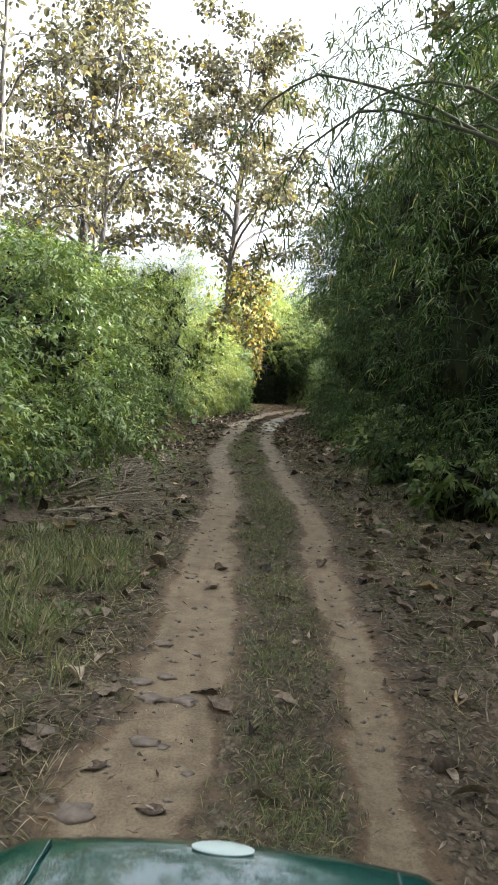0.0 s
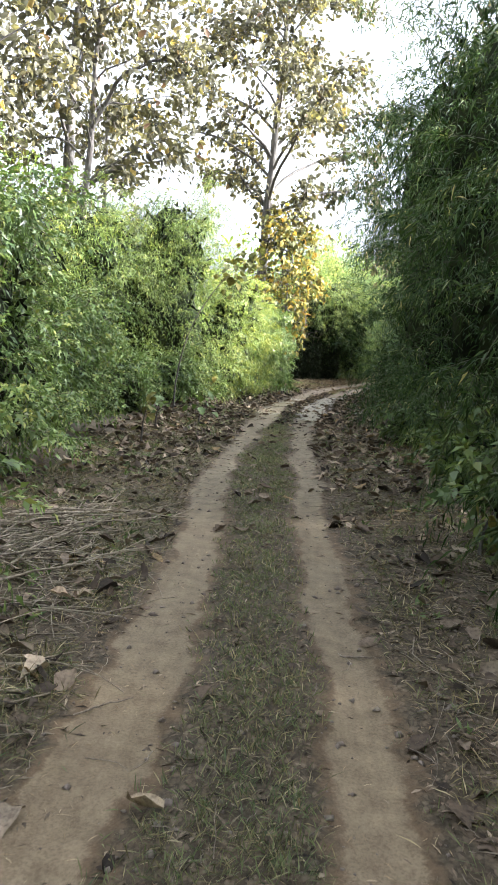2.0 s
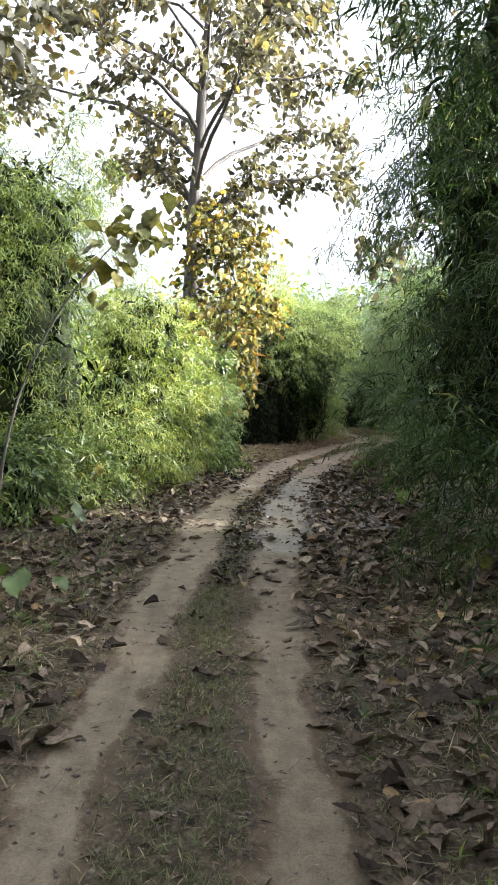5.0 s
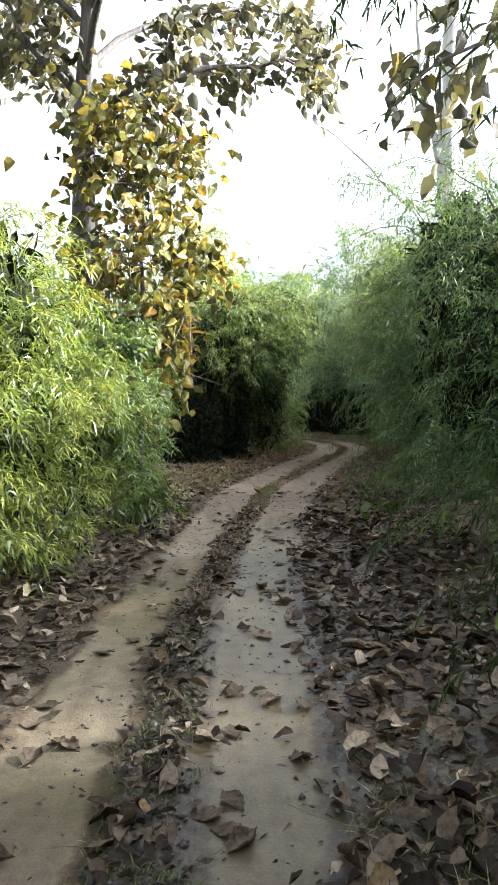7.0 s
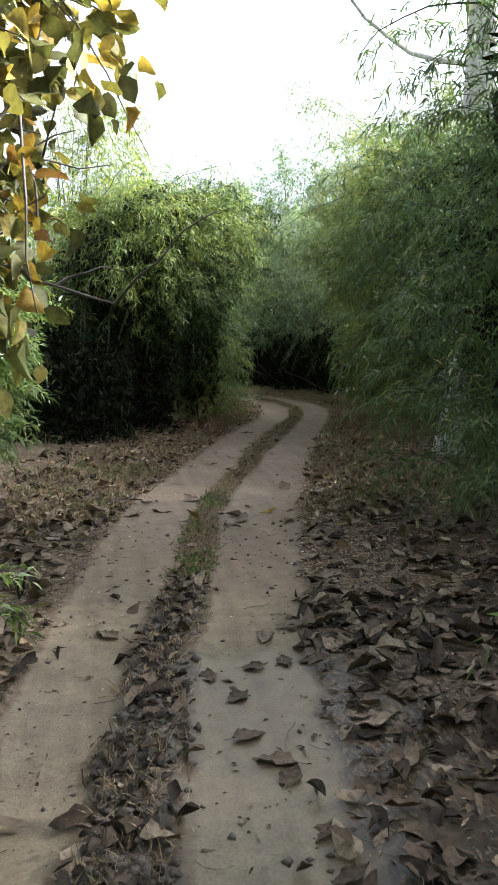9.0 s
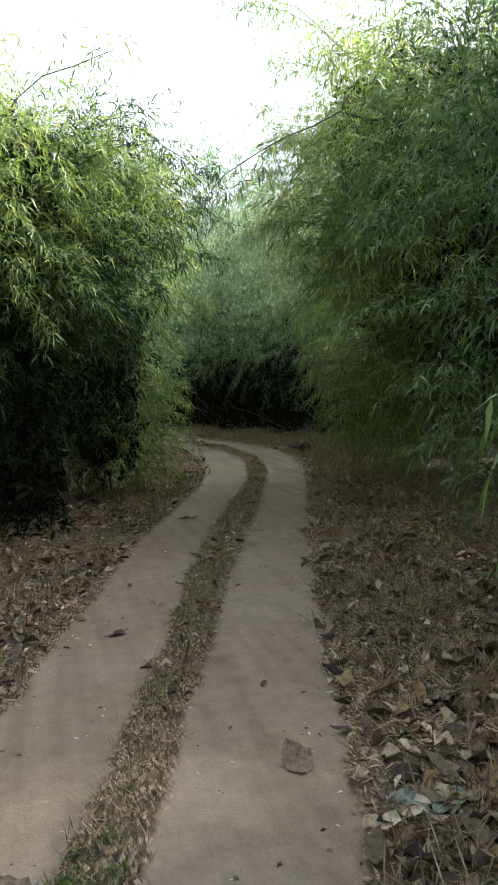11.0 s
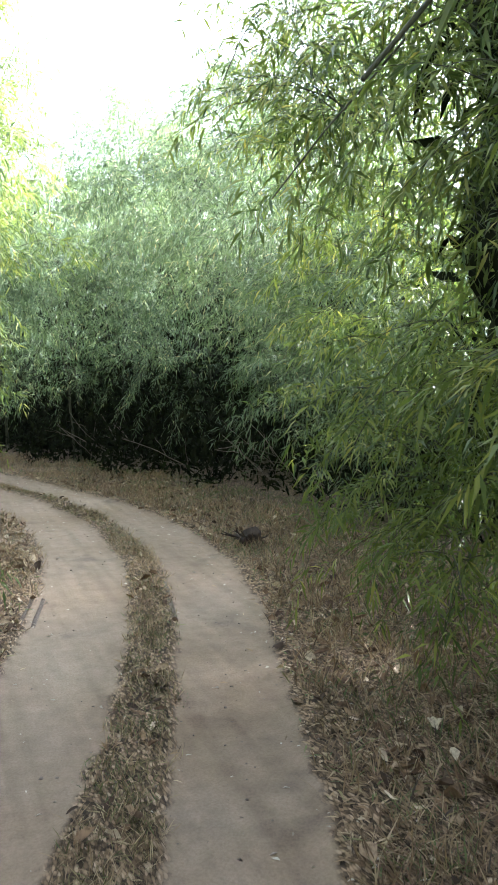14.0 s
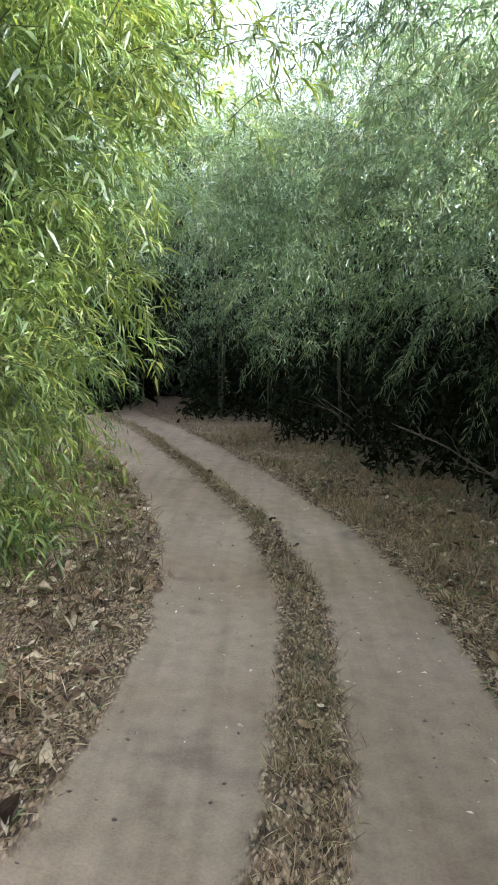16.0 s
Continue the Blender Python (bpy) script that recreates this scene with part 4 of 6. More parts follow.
shrub(-2.4, 56.2, 3.0, 1.7, 1800, 57, leaf=0.13, slim=0.22)
shrub(-1.9, 51.0, 3.6, 2.0, 3520, 48, leaf=0.13, slim=0.22, label="green undergrowth bush beside leaf litter")
bamboo(0.6, 60.3, 6.4, 2.3, (2.3, 0), 5200, 49, low=3.0, mat=M_HALF_SUNLIT, label="arching bamboo with yellow sunlit top")
bamboo(0.3, 66.4, 10.6, 2.0, (0.5, 0), 2600, 67, low=4.5, mat=M_SUNLIT_BAMBOO, leaf=0.16, label="tall airy bamboo standing pale in the sun", core=False)
bamboo(1.1, 62.2, 6.7, 2.8, (2.3, 0.2), 8200, 50, mat=M_SHADED_BAMBOO, low=2.1, arches=[(4.9, 61.4, 4.7, 7.5, 120), (4.4, 62.5, 5.0, 7.0, 100), (6.2, 62.6, 5.2, 7.0, 130), (5.6, 60.4, 5.4, 7.2, 110)])
bamboo(3.6, 64.6, 4.6, 1.3, (0.5, -0.2), 2600, 65, low=0.25, mat=M_HALF_SUNLIT, culms=4, label="low sunlit bamboo at the inside of the bend")
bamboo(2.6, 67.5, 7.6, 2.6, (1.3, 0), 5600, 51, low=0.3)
bamboo(3.3, 74.2, 9.0, 3.0, (1.7, -0.3), 16500, 52, low=1.05, leaf=0.155, plume=0.8, mat=M_HALF_SUNLIT, core=False, arches=[(4.9, 73.0, 0.8, 4.0, 70, 0.9), (4.4, 71.7, 0.7, 4.0, 70, 0.9), (5.5, 74.8, 1.3, 4.5, 60, 0.9)])
bamboo(5.0, 73.0, 2.7, 0.85, (0.3, -0.2), 1900, 73, low=0.1, culms=4, mat=M_HALF_SUNLIT, label="low bamboo sprouts at the inside of the bend", core=False)
bamboo(4.0, 79.6, 9.6, 2.4, (0.5, 0), 5200, 72, low=2.8, label="bamboo clump arching over the far side of the bend")
bamboo(3.4, 92.5, 10.0, 3.0, (0.4, -1.0), 3600, 68, low=1.0, mat=M_HAZY_BAMBOO)
bamboo(1.6, 79.6, 9.6, 3.0, (1.6, -0.3), 8200, 66, low=0.4)
bamboo(-0.8, 87.5, 9.5, 3.0, (0.8, -0.5), 2400, 64, low=0.2, mat=M_SUNLIT_BAMBOO)
bamboo(-0.6, 77.0, 10.0, 3.2, (1.0, 0), 4200, 53, low=0.4)


# ---- trees ----
def teak_leaves(rng, at, away, size, fine=False):
    n = len(at)
    way = unit(away * 0.7 + 0.7 * rng.standard_normal((n, 3)) + np.array([0, 0, -0.55]))
    face = unit(np.array([0, 0, 0.7]) + 0.7 * rng.standard_normal((n, 3)))
    ln = size * (0.55 + 0.7 * rng.random(n))
    tone = np.clip(0.38 + 0.24 * rng.standard_normal(n), 0, 1)
    if fine:
        v, q = curled_leaves(at, way, face, ln, ln * (0.6 + 0.2 * rng.random(n)), np.full(n, 0.35), rng, 0.05, (-0.3, 0.9))
        return v, q[:0, :3], q, np.tile(np.clip(tone * 0.95, 0, 1), 10)
    v, t, q = broad_leaves(at, way, face, ln, ln * (0.55 + 0.15 * rng.random(n)), 0.35, rng)
    return v, t, q, np.concatenate([np.tile(tone, 4), np.tile(tone, 2)])


def tree(x, y, h, r0, seed, limbs, crown_low, crown_r, leaves, bend=(0.0, 0.0), bark=None, mat=None, leaf=0.34, label="", extra_limbs=(), name="teak_tree", up=0.55):
    """A broad-leaved tree: tapered trunk, bent limbs with twigs, and a loose crown of large leaves."""
    rng = np.random.default_rng(seed)
    z0 = float(ground_z(np.array([x]), np.array([y]))[0])
    root = tagged(new(name), label, "tree", "trees behind the bamboo")
    root.location = (x, y, z0)
    bark = bark or M_BARK
    t = np.linspace(0, 1, 22)[:, None]
    trunk = np.array([bend[0], bend[1], 0]) * t ** 1.3 + np.array([0, 0, h]) * t + np.array([0, 0, -0.1])
    trunk[2:, :2] += np.cumsum(0.035 * rng.standard_normal((20, 2)), 0)
    rad = r0 * (1 - 0.82 * t[:, 0]) + 0.5 * r0 * np.exp(-t[:, 0] * 25)
    v, q = tube(trunk, rad, 10)
    child("trunk", mesh_from("trunk", v, [q], bark, smooth=True), root)
    spots, ways = [], []
    paths = []
    for i in range(limbs):
        f = crown_low + (0.97 - crown_low) * (i + rng.random()) / limbs
        a = i * 2.4 + rng.uniform(-0.5, 0.5)
        ln = crown_r * (1.0 - 0.55 * max(0.0, f - crown_low) / (1 - crown_low)) * rng.uniform(0.7, 1.15)
        p0 = np.array([np.interp(f, t[:, 0], trunk[:, j]) for j in range(3)])
        s = np.linspace(0, 1, 9)[:, None]
        go = np.array([math.cos(a), math.sin(a), 0])
        path = p0 + go * ln * s + np.array([0, 0, 1.0]) * ln * (up * s ** 0.7 - 0.12 * s ** 3)
        path[2:] += np.cumsum(0.07 * rng.standard_normal((7, 3)), 0)
        paths.append((path, max(0.03, r0 * 0.42 * (1.1 - f))))
    for pts, rr in extra_limbs:
        k = np.linspace(0, 1, len(pts))
        s = np.linspace(0, 1, 11)
        pp = np.asarray(pts, float) - np.array([x, y, z0])
        paths.append((np.stack([np.interp(s, k, pp[:, j]) for j in range(3)], 1) + 0.03 * rng.standard_normal((11, 3)), rr))
    for path, rr in paths:
        m = len(path)
        v, q = tube(path, np.linspace(rr, rr * 0.28, m), 6)
        limb = child("limb", mesh_from("limb", v, [q], bark, smooth=True), root)
        for j in range(5):
            b = rng.integers(2, m)
            d = unit(path[b] - path[b - 1] + 0.5 * rng.standard_normal(3))
            ln = rng.uniform(0.5, 1.5)
            s = np.linspace(0, 1, 5)[:, None]
            tw = path[b] + d * ln * s + np.array([0, 0, -0.15]) * s * s + 0.03 * rng.standard_normal((5, 3)) * s
            v, q = tube(tw, np.linspace(rr * 0.3 + 0.006, 0.005, 5), 4)
            child("twig", mesh_from("twig", v, [q], bark, smooth=True), limb)
            for e in range(2, 5):
                spots.append(tw[e]), ways.append(d)
        for e in range(m // 2, m):
            spots.append(path[e]), ways.append(unit(path[e] - path[e - 1]))
    if leaves:
        spots, ways = np.array(spots), np.array(ways)
        k = rng.integers(0, len(spots), leaves)
        at = spots[k] + 0.30 * rng.standard_normal((leaves, 3))
        ok = clear_of_track(at + np.array([x, y, z0]), 1.2, 4.5)
        v, tr, qd, tone = teak_leaves(rng, at[ok], ways[k][ok], leaf, mat is M_TEAK_GOLD)
        child("crown", mesh_from("crown", v, [tr, qd], mat or M_TEAK, tone), root, kind="stuff")
    return root


tree(-2.0, 47.4, 22.0, 0.32, 70, 30, 0.36, 7.0, 11000, leaf=0.31, bend=(0.7, 0.9), label="tall teak tree with sparse browning leaves",
     extra_limbs=[([(-1.7, 47.9, 8.9), (-2.6, 48.0, 9.6), (-3.2, 48.4, 10.6), (-3.8, 48.6, 12.4)], 0.10),
                  ([(-1.7, 47.7, 8.2), (-0.9, 47.2, 8.8), (-0.1, 46.8, 8.9), (0.3, 46.6, 10.2)], 0.09)])
tree(-0.6, 46.9, 8.6, 0.08, 71, 18, 0.33, 1.75, 2300, bend=(0.2, -0.2), mat=M_TEAK_GOLD, leaf=0.25, up=0.05, label="slender teak with golden yellow autumn leaves",
     extra_limbs=[([(-0.8, 46.9, 5.0), (0.1, 46.5, 5.3), (0.7, 46.4, 5.2), (1.2, 46.4, 5.0)], 0.02), ([(-0.8, 46.9, 3.6), (-0.1, 46.5, 3.8), (0.5, 46.3, 3.4)], 0.02)])
tree(-8.3, 36.8, 19.0, 0.30, 72, 18, 0.36, 4.6, 4800, leaf=0.28, bend=(0.4, 0.2), label="grey-barked teak tree with thinning leaves")
tree(-7.2, 35.0, 17.5, 0.17, 73, 16, 0.40, 4.0, 4000, leaf=0.27, bend=(0.9, 0.3), label="slim teak tree with thinning leaves",
     extra_limbs=[([(-6.9, 35.1, 9.0), (-6.0, 34.8, 10.6), (-4.6, 34.6, 11.2), (-3.2, 34.6, 10.9)], 0.08)])
tree(-12.0, 30.0, 15.0, 0.24, 74, 14, 0.35, 4.4, 4600, leaf=0.26, label="teak tree standing among undergrowth")
tree(-11.0, 52.0, 15.0, 0.24, 75, 12, 0.35, 4.2, 1800, label="teak tree standing among undergrowth")
tree(-7.5, 22.0, 14.0, 0.18, 76, 12, 0.35, 3.2, 2200, leaf=0.22, label="teak tree standing among undergrowth")
tree(8.6, 38.0, 16.5, 0.22, 77, 14, 0.45, 4.6, 4200, label="teak tree rising above the bamboo", leaf=0.25,
     extra_limbs=[([(8.5, 38.0, 7.6), (6.2, 38.5, 7.5), (4.2, 38.8, 6.6), (2.7, 38.6, 5.6)], 0.05)])
tree(9.0, 27.0, 16.0, 0.2, 78, 14, 0.5, 5.2, 4200, label="teak tree rising above the bamboo")
tree(8.77, 55.36, 20.0, 0.58, 79, 6, 0.72, 3.0, 0, bark=M_PALE_BARK, name="pale_tree", label="tall pale-barked tree with a bare dead branch",
     extra_limbs=[([(9.11, 55.58, 8.23), (8.55, 57.82, 9.02), (7.54, 59.28, 10.47), (6.64, 59.61, 11.59), (5.75, 60.06, 12.49)], 0.08), ([(8.77, 55.36, 9.35), (8.32, 55.58, 10.92), (7.99, 55.69, 12.71), (7.88, 55.81, 15.4)], 0.15)])


# four teaks added mostly out of view, their crowns cut the sky light
tree(-8.5, 4.0, 17.0, 0.26, 100, 14, 0.45, 6.5, 4200, label="teak tree standing among undergrowth")
tree(9.5, 13.0, 18.0, 0.26, 101, 14, 0.52, 6.5, 4200, label="teak tree rising above the bamboo")
tree(6.5, -5.0, 16.0, 0.26, 102, 14, 0.40, 6.5, 4200, label="unseen teak tree added behind the start to shade the track")
tree(-5.5, -7.0, 16.0, 0.26, 103, 14, 0.40, 6.5, 4200, label="unseen teak tree added behind the start to shade the track")


def at_ground_level(x, y):
    return float(ground_z(np.array([x]), np.array([y]))[0])


def sapling(x, y, tip, n, seed, leaf, label, mat=None, spread=0.27):
    """A thin young teak that leans over with a bunch of very large leaves at its tip."""
    rng = np.random.default_rng(seed)
    z0 = float(ground_z(np.array([x]), np.array([y]))[0])
    root = tagged(new("teak_sapling"), label, "sapling")
    root.location = (x, y, z0)
    end = np.array(tip) - np.array([x, y, z0])
    t = np.linspace(0, 1, 12)[:, None]
    path = np.array([0, 0, -0.05]) + end * np.array([1, 1, 0]) * t ** 2.2 + np.array([0, 0, end[2]]) * (1.12 * t - 0.12 * t ** 3)
    v, q = tube(path, np.linspace(0.028, 0.008, 12), 6)
    child("stem", mesh_from("stem", v, [q], M_BARK, smooth=True), root)
    for i in range(n):
        at = path[-1 - (i % 2)][None] + spread * rng.standard_normal((1, 3))
        v, q = leaf_sheet(rng, leaf * rng.uniform(0.75, 1.2), 0.7, rng.uniform(-0.5, 0.0), rng.uniform(0.0, 0.6))
        ob = child("leaf", mesh_from("leaf", v, [q], mat or M_TEAK_GOLD, np.full(len(q), rng.uniform(0.15, 0.5)), smooth=True), root)
        ob.matrix_basis = pose(*at[0], rng.uniform(-25, 25), rng.uniform(10, 60), rng.uniform(0, 360))
    return root


sapling(-3.4, 32.6, (-1.35, 32.0, 4.75), 46, 80, 0.31, "thin teak sapling with large drooping leaves")


for k, (x, y, h) in enumerate(((-2.7, 24.5, 0.8), (-3.0, 27.6, 0.7), (-2.5, 33.4, 0.6), (-2.9, 36.6, 0.8), (-2.2, 29.6, 0.5), (3.0, 22.6, 0.8), (2.9, 30.2, 0.6), (3.1, 36.2, 0.7), (3.6, 42.6, 0.8), (2.7, 17.4, 0.6))):
    sapling(x, y, (x + 0.1, y - 0.1, h + at_ground_level(x, y)), 9, 820 + k, 0.26, "small teak seedling with broad leaves on the verge", M_SHRUB if k % 3 else M_TEAK_GOLD, 0.2)


# ---- thick forest behind, too deep to tell plants apart ----
def woods(name, boxes, n, size, seed, mat, label, fall=1.0):
    rng = np.random.default_rng(seed)
    bx = np.asarray(boxes, float)
    vol = (bx[:, 1] - bx[:, 0]) * (bx[:, 3] - bx[:, 2])
    k = rng.choice(len(bx), n, p=vol / vol.sum())
    b = bx[k]
    px = b[:, 0] + (b[:, 1] - b[:, 0]) * rng.random(n)
    py = b[:, 2] + (b[:, 3] - b[:, 2]) * rng.random(n)
    top = b[:, 4] * (0.65 + 0.5 * vnoise(px, py, 4.0))
    p = np.stack([px, py, top * rng.random(n) ** fall], 1)
    way = unit(rng.standard_normal((n, 3)) + np.array([0, 0, -0.5]))
    ln = size * (0.5 + rng.random(n))
    v, q = lance_leaves(p, way, unit(rng.standard_normal((n, 3)) + np.array([0, 0, 0.5])), ln, ln * 0.3)
    ob = new(name, mesh_from(name, v, [q], mat, np.clip(0.35 + 0.25 * rng.standard_normal(n), 0, 0.97)))
    return tagged(ob, label, "woods", kind="stuff")


# added near-black thickets: they block the sun and close bright gaps
woods("forest_thicket", [(7.0, 13, -18, 2, 9.5), (7.5, 14, -8, 38, 6.5), (9.5, 16, 38, 50, 5), (11.5, 20, 50, 62, 5), (15, 24, 62, 76, 6)], 14000, 0.8, 90, M_SHADE, "forest fill added behind the hedge, coloured near-black as shade")
woods("forest_thicket", [(16.0, 23, 70, 82, 6.5), (13.5, 22, 82, 90, 6.5), (9, 20, 88, 100, 6.5), (-2, 12, 97, 106, 7.0), (-8, 3, 90, 100, 7.0)], 34000, 1.0, 91, M_SHADE, "forest fill added past the bend, coloured near-black as shade")
# near-black fill that paints the deep shade under the arching clumps
woods("shade_undergrowth", [(12.4, 19, 68, 76, 3.4), (11.0, 18, 76, 80, 3.6), (9.7, 16, 79, 84, 3.6), (8.0, 14, 83, 89, 3.6), (5.2, 11, 88, 98, 3.6)], 40000, 0.24, 95, M_SHADE, "near-black leaf fill painting the shade beneath the arching bamboo", 1.3)
woods("shade_undergrowth", [(-3.5, 1.6, 57.5, 60, 2.6), (-3.0, 2.8, 60, 66, 3.0)], 30000, 0.19, 96, M_SHADE, "near-black leaf fill painting the shade in the hollow beneath the bamboo", 1.2)
# sun and haze on these two are put into the leaf colour
woods("forest_thicket", [(-18, -9.5, -8, 44, 6), (-16, -5.5, 46, 58, 6), (-14, -4.5, 58, 74, 6.5), (-12, -2.5, 74, 92, 6.5)], 20000, 0.45, 92, M_SUNLIT_BAMBOO, "sunlit undergrowth and bamboo beyond the verge")
woods("far_woods", [(-16, 26, 101, 113, 15)], 9000, 0.8, 94, M_SUNLIT_BAMBOO, "hazy sunlit trees beyond the bend")


def far_crowns(boxes, count, per, seed):
    """Distant forest: many rounded uneven crowns of leaves, too far to tell apart."""
    rng = np.random.default_rng(seed)
    bx = np.asarray(boxes, float)
    area = (bx[:, 1] - bx[:, 0]) * (bx[:, 3] - bx[:, 2])
    b = bx[rng.choice(len(bx), count, p=area / area.sum())]
    c = np.stack([b[:, 0] + (b[:, 1] - b[:, 0]) * rng.random(count), b[:, 2] + (b[:, 3] - b[:, 2]) * rng.random(count), b[:, 4] * rng.uniform(0.35, 0.7, count)], 1)
    r = np.stack([rng.uniform(1.6, 3.2, count), rng.uniform(1.6, 3.2, count), c[:, 2] * rng.uniform(0.7, 1.0, count)], 1)
    k = np.repeat(np.arange(count), per)
    d = unit(rng.standard_normal((len(k), 3)))
    p = c[k] + d * r[k] * (0.55 + 0.5 * rng.random((len(k), 1)))
    p[:, 2] = np.maximum(p[:, 2], 0.2)
    ln = 0.9 * (0.5 + rng.random(len(k)))
    v, q = lance_leaves(p, unit(d + rng.standard_normal((len(k), 3)) + np.array([0, 0, -0.6])), unit(d + 0.5 * rng.standard_normal((len(k), 3))), ln, ln * 0.42)
    ob = new("far_woods", mesh_from("far_woods", v, [q], M_BAMBOO, np.clip(np.repeat(rng.normal(0.42, 0.16, count), per) + 0.12 * rng.standard_normal(len(k)), 0, 0.96)))
    return tagged(ob, "distant woods round the track", "woods", kind="stuff")


far_crowns([(-70, -17, -25, 120, 11), (-40, 60, 106, 135, 15), (16, 75, -25, 62, 11), (25, 75, 62, 110, 11), (-60, 60, -50, -20, 11)], 1300, 38, 93)


# ---- litter and grass on the ground ----
def scatter(rng, n, y0, y1, u0, u1, keep):
    """Random places in the plan between two distances from the track's middle; keep(x, y, u) gives each one's chance."""
    y = rng.uniform(y0, y1, n)
    u = rng.uniform(u0, u1, n)
    x = centre(y) + u / slope_cos(y)
    ok = rng.random(n) < keep(x, y, np.abs(u))
    x, y = x[ok], y[ok]
    return np.stack([x, y, ground_z(x, y)], 1)


def blades(name, places, height, width, stand, mat, seed, label, tone_at=0.45, tuft=5):
    rng = np.random.default_rng(seed)
    if stand > 0.3:
        k = rng.integers(0, max(1, len(places) // tuft), len(places))
        places = places[k] + np.concatenate([0.007 * max(5, tuft) ** 0.8 * rng.standard_normal((len(places), 2)), np.zeros((len(places), 1))], 1)
    n = len(places)
    way = unit(np.concatenate([rng.standard_normal((n, 2)), np.full((n, 1), stand)], 1) * np.array([1, 1, 1.0]))
    way[:, 2] = np.where(stand < 0.3, np.abs(way[:, 2]) * 0.6 + 0.05 * rng.standard_normal(n), way[:, 2])
    way = unit(way)
    ln = height * (0.4 + 0.9 * rng.random(n))
    face = unit(np.array([0, 0, 1.0]) + 0.35 * rng.standard_normal((n, 3)))
    base = places + np.array([0, 0, 0.006]) - (way * ln[:, None] * 0.4 if stand < 0.3 else 0) * np.array([1, 1, 0])
    v, q = lance_leaves(base, way, face, ln, ln * width, 0.12 if stand < 0.3 else 0.12)
    tone = np.clip(tone_at + 0.24 * rng.standard_normal(n), 0, 1)
    return tagged(new(name, mesh_from(name, v, [q], mat, tone)), label, name.replace("_", " "), kind="stuff")


def teak_litter(name, places, size, seed, label, tone_at=0.42, mat=None):
    rng = np.random.default_rng(seed)
    n = len(places)
    way = unit(np.concatenate([rng.standard_normal((n, 2)), 0.14 * rng.standard_normal((n, 1))], 1))
    face = unit(np.array([0, 0, 1.0]) + 0.34 * rng.standard_normal((n, 3)))
    ln = size * (0.4 + 0.9 * rng.random(n))
    at = places + np.array([0, 0, 0.012]) + np.array([0, 0, 0.05]) * rng.random((n, 1))
    v, q = curled_leaves(at, way, face, ln, ln * (0.36 + 0.28 * rng.random(n)), 0.26 * rng.choice([-1.0, 1.0], n), rng, 0.06, (-0.35, 0.75))
    tone = np.clip(tone_at - 0.13 * zone(places[:, 1], 33, 47) + 0.32 * rng.standard_normal(n), 0, 1)   # wet and dark under the large teak
    return tagged(new(name, mesh_from(name, v, [q], mat or M_DRY, np.tile(tone, 10), smooth=True)), label, "leaf litter", kind="stuff")


def off_track(x, y):
    return 1 - np.clip(track_mask(x, y) * 1.4, 0, 1)


R = np.random.default_rng(200)
# strip and verge grass
blades("strip_grass", scatter(R, 80000, 1, 40, -0.62, 0.62, lambda x, y, u: off_track(x, y) * (0.5 + 0.5 * (vnoise(x, y, 0.5) > 0.45))), 0.085, 0.075, 1.1, M_GRASS, 201, "short green and dry grass between the ruts", 0.5)
blades("strip_grass", scatter(R, 62000, 40, 88, -0.5, 0.5, lambda x, y, u: off_track(x, y) * (1 - 0.4 * zone(y, 58.5, 63.5)) * (0.3 + 0.7 * (vnoise(x, y, 0.6) > 0.4))), 0.115, 0.05, 1.3, M_STRAW, 202, "dry brown grass between the ruts", 0.52)
blades("green_weeds", scatter(R, 3200, 47.3, 52, -0.45, 0.35, lambda x, y, u: off_track(x, y) * (vnoise(x, y, 0.5) > 0.35)), 0.075, 0.30, 1.0, M_SHRUB, 210, "low green weeds growing between the ruts", 0.42)
blades("verge_grass", scatter(R, 110000, 1, 36, -3.6, 3.4, lambda x, y, u: off_track(x, y) * (u > 0.8) * (0.2 + 0.8 * (vnoise(x, y, 0.9) > 0.42)) * np.where(x < centre(y), 1.0, 0.6)), 0.11, 0.055, 1.0, M_GRASS, 203, "thin green and dry grass on the verge", 0.45)
blades("verge_grass", scatter(R, 5000, 50, 55, -3.6, -1.5, lambda x, y, u: vnoise(x, y, 0.8) > 0.45), 0.13, 0.08, 1.2, M_SHRUB, 213, "fresh green grass on the verge", 0.45)
blades("verge_grass", scatter(R, 90000, 50, 86, -3.4, 3.6, lambda x, y, u: off_track(x, y) * (u > 1.0) * (0.25 + 0.75 * (vnoise(x, y, 0.8) > 0.42))), 0.19, 0.05, 1.5, M_STRAW, 204, "dry brown grass on the verge", 0.48)
blades("low_herbs", scatter(R, 16000, 7, 34, -3.4, 3.2, lambda x, y, u: np.clip((u - 1.15) / 0.5, 0, 1) * (vnoise(x, y, 0.7) > 0.48) * np.where(x < centre(y), 1.0, 0.45)), 0.12, 0.26, 0.9, M_SHRUB, 214, "low green herbs and seedlings on the verge", 0.34)
blades("verge_grass", scatter(R, 46000, 60, 78, -2.9, 2.9, lambda x, y, u: off_track(x, y) * np.clip((u - 1.15) / 0.3, 0, 1) * (0.35 + 0.65 * (vnoise(x, y, 0.5) > 0.45))), 0.15, 0.06, 1.2, M_STRAW, 215, "thick dry brown grass at the edge of the sandy ruts", 0.44)
blades("tall_grass", scatter(R, 7000, 5.0, 9.6, -3.6, -1.5, lambda x, y, u: (vnoise(x, y, 0.9) > 0.35) * np.clip((u - 1.4) / 0.5, 0, 1)), 0.30, 0.035, 1.6, M_GRASS, 205, "tuft of tall dry grass beside the track", 0.5)
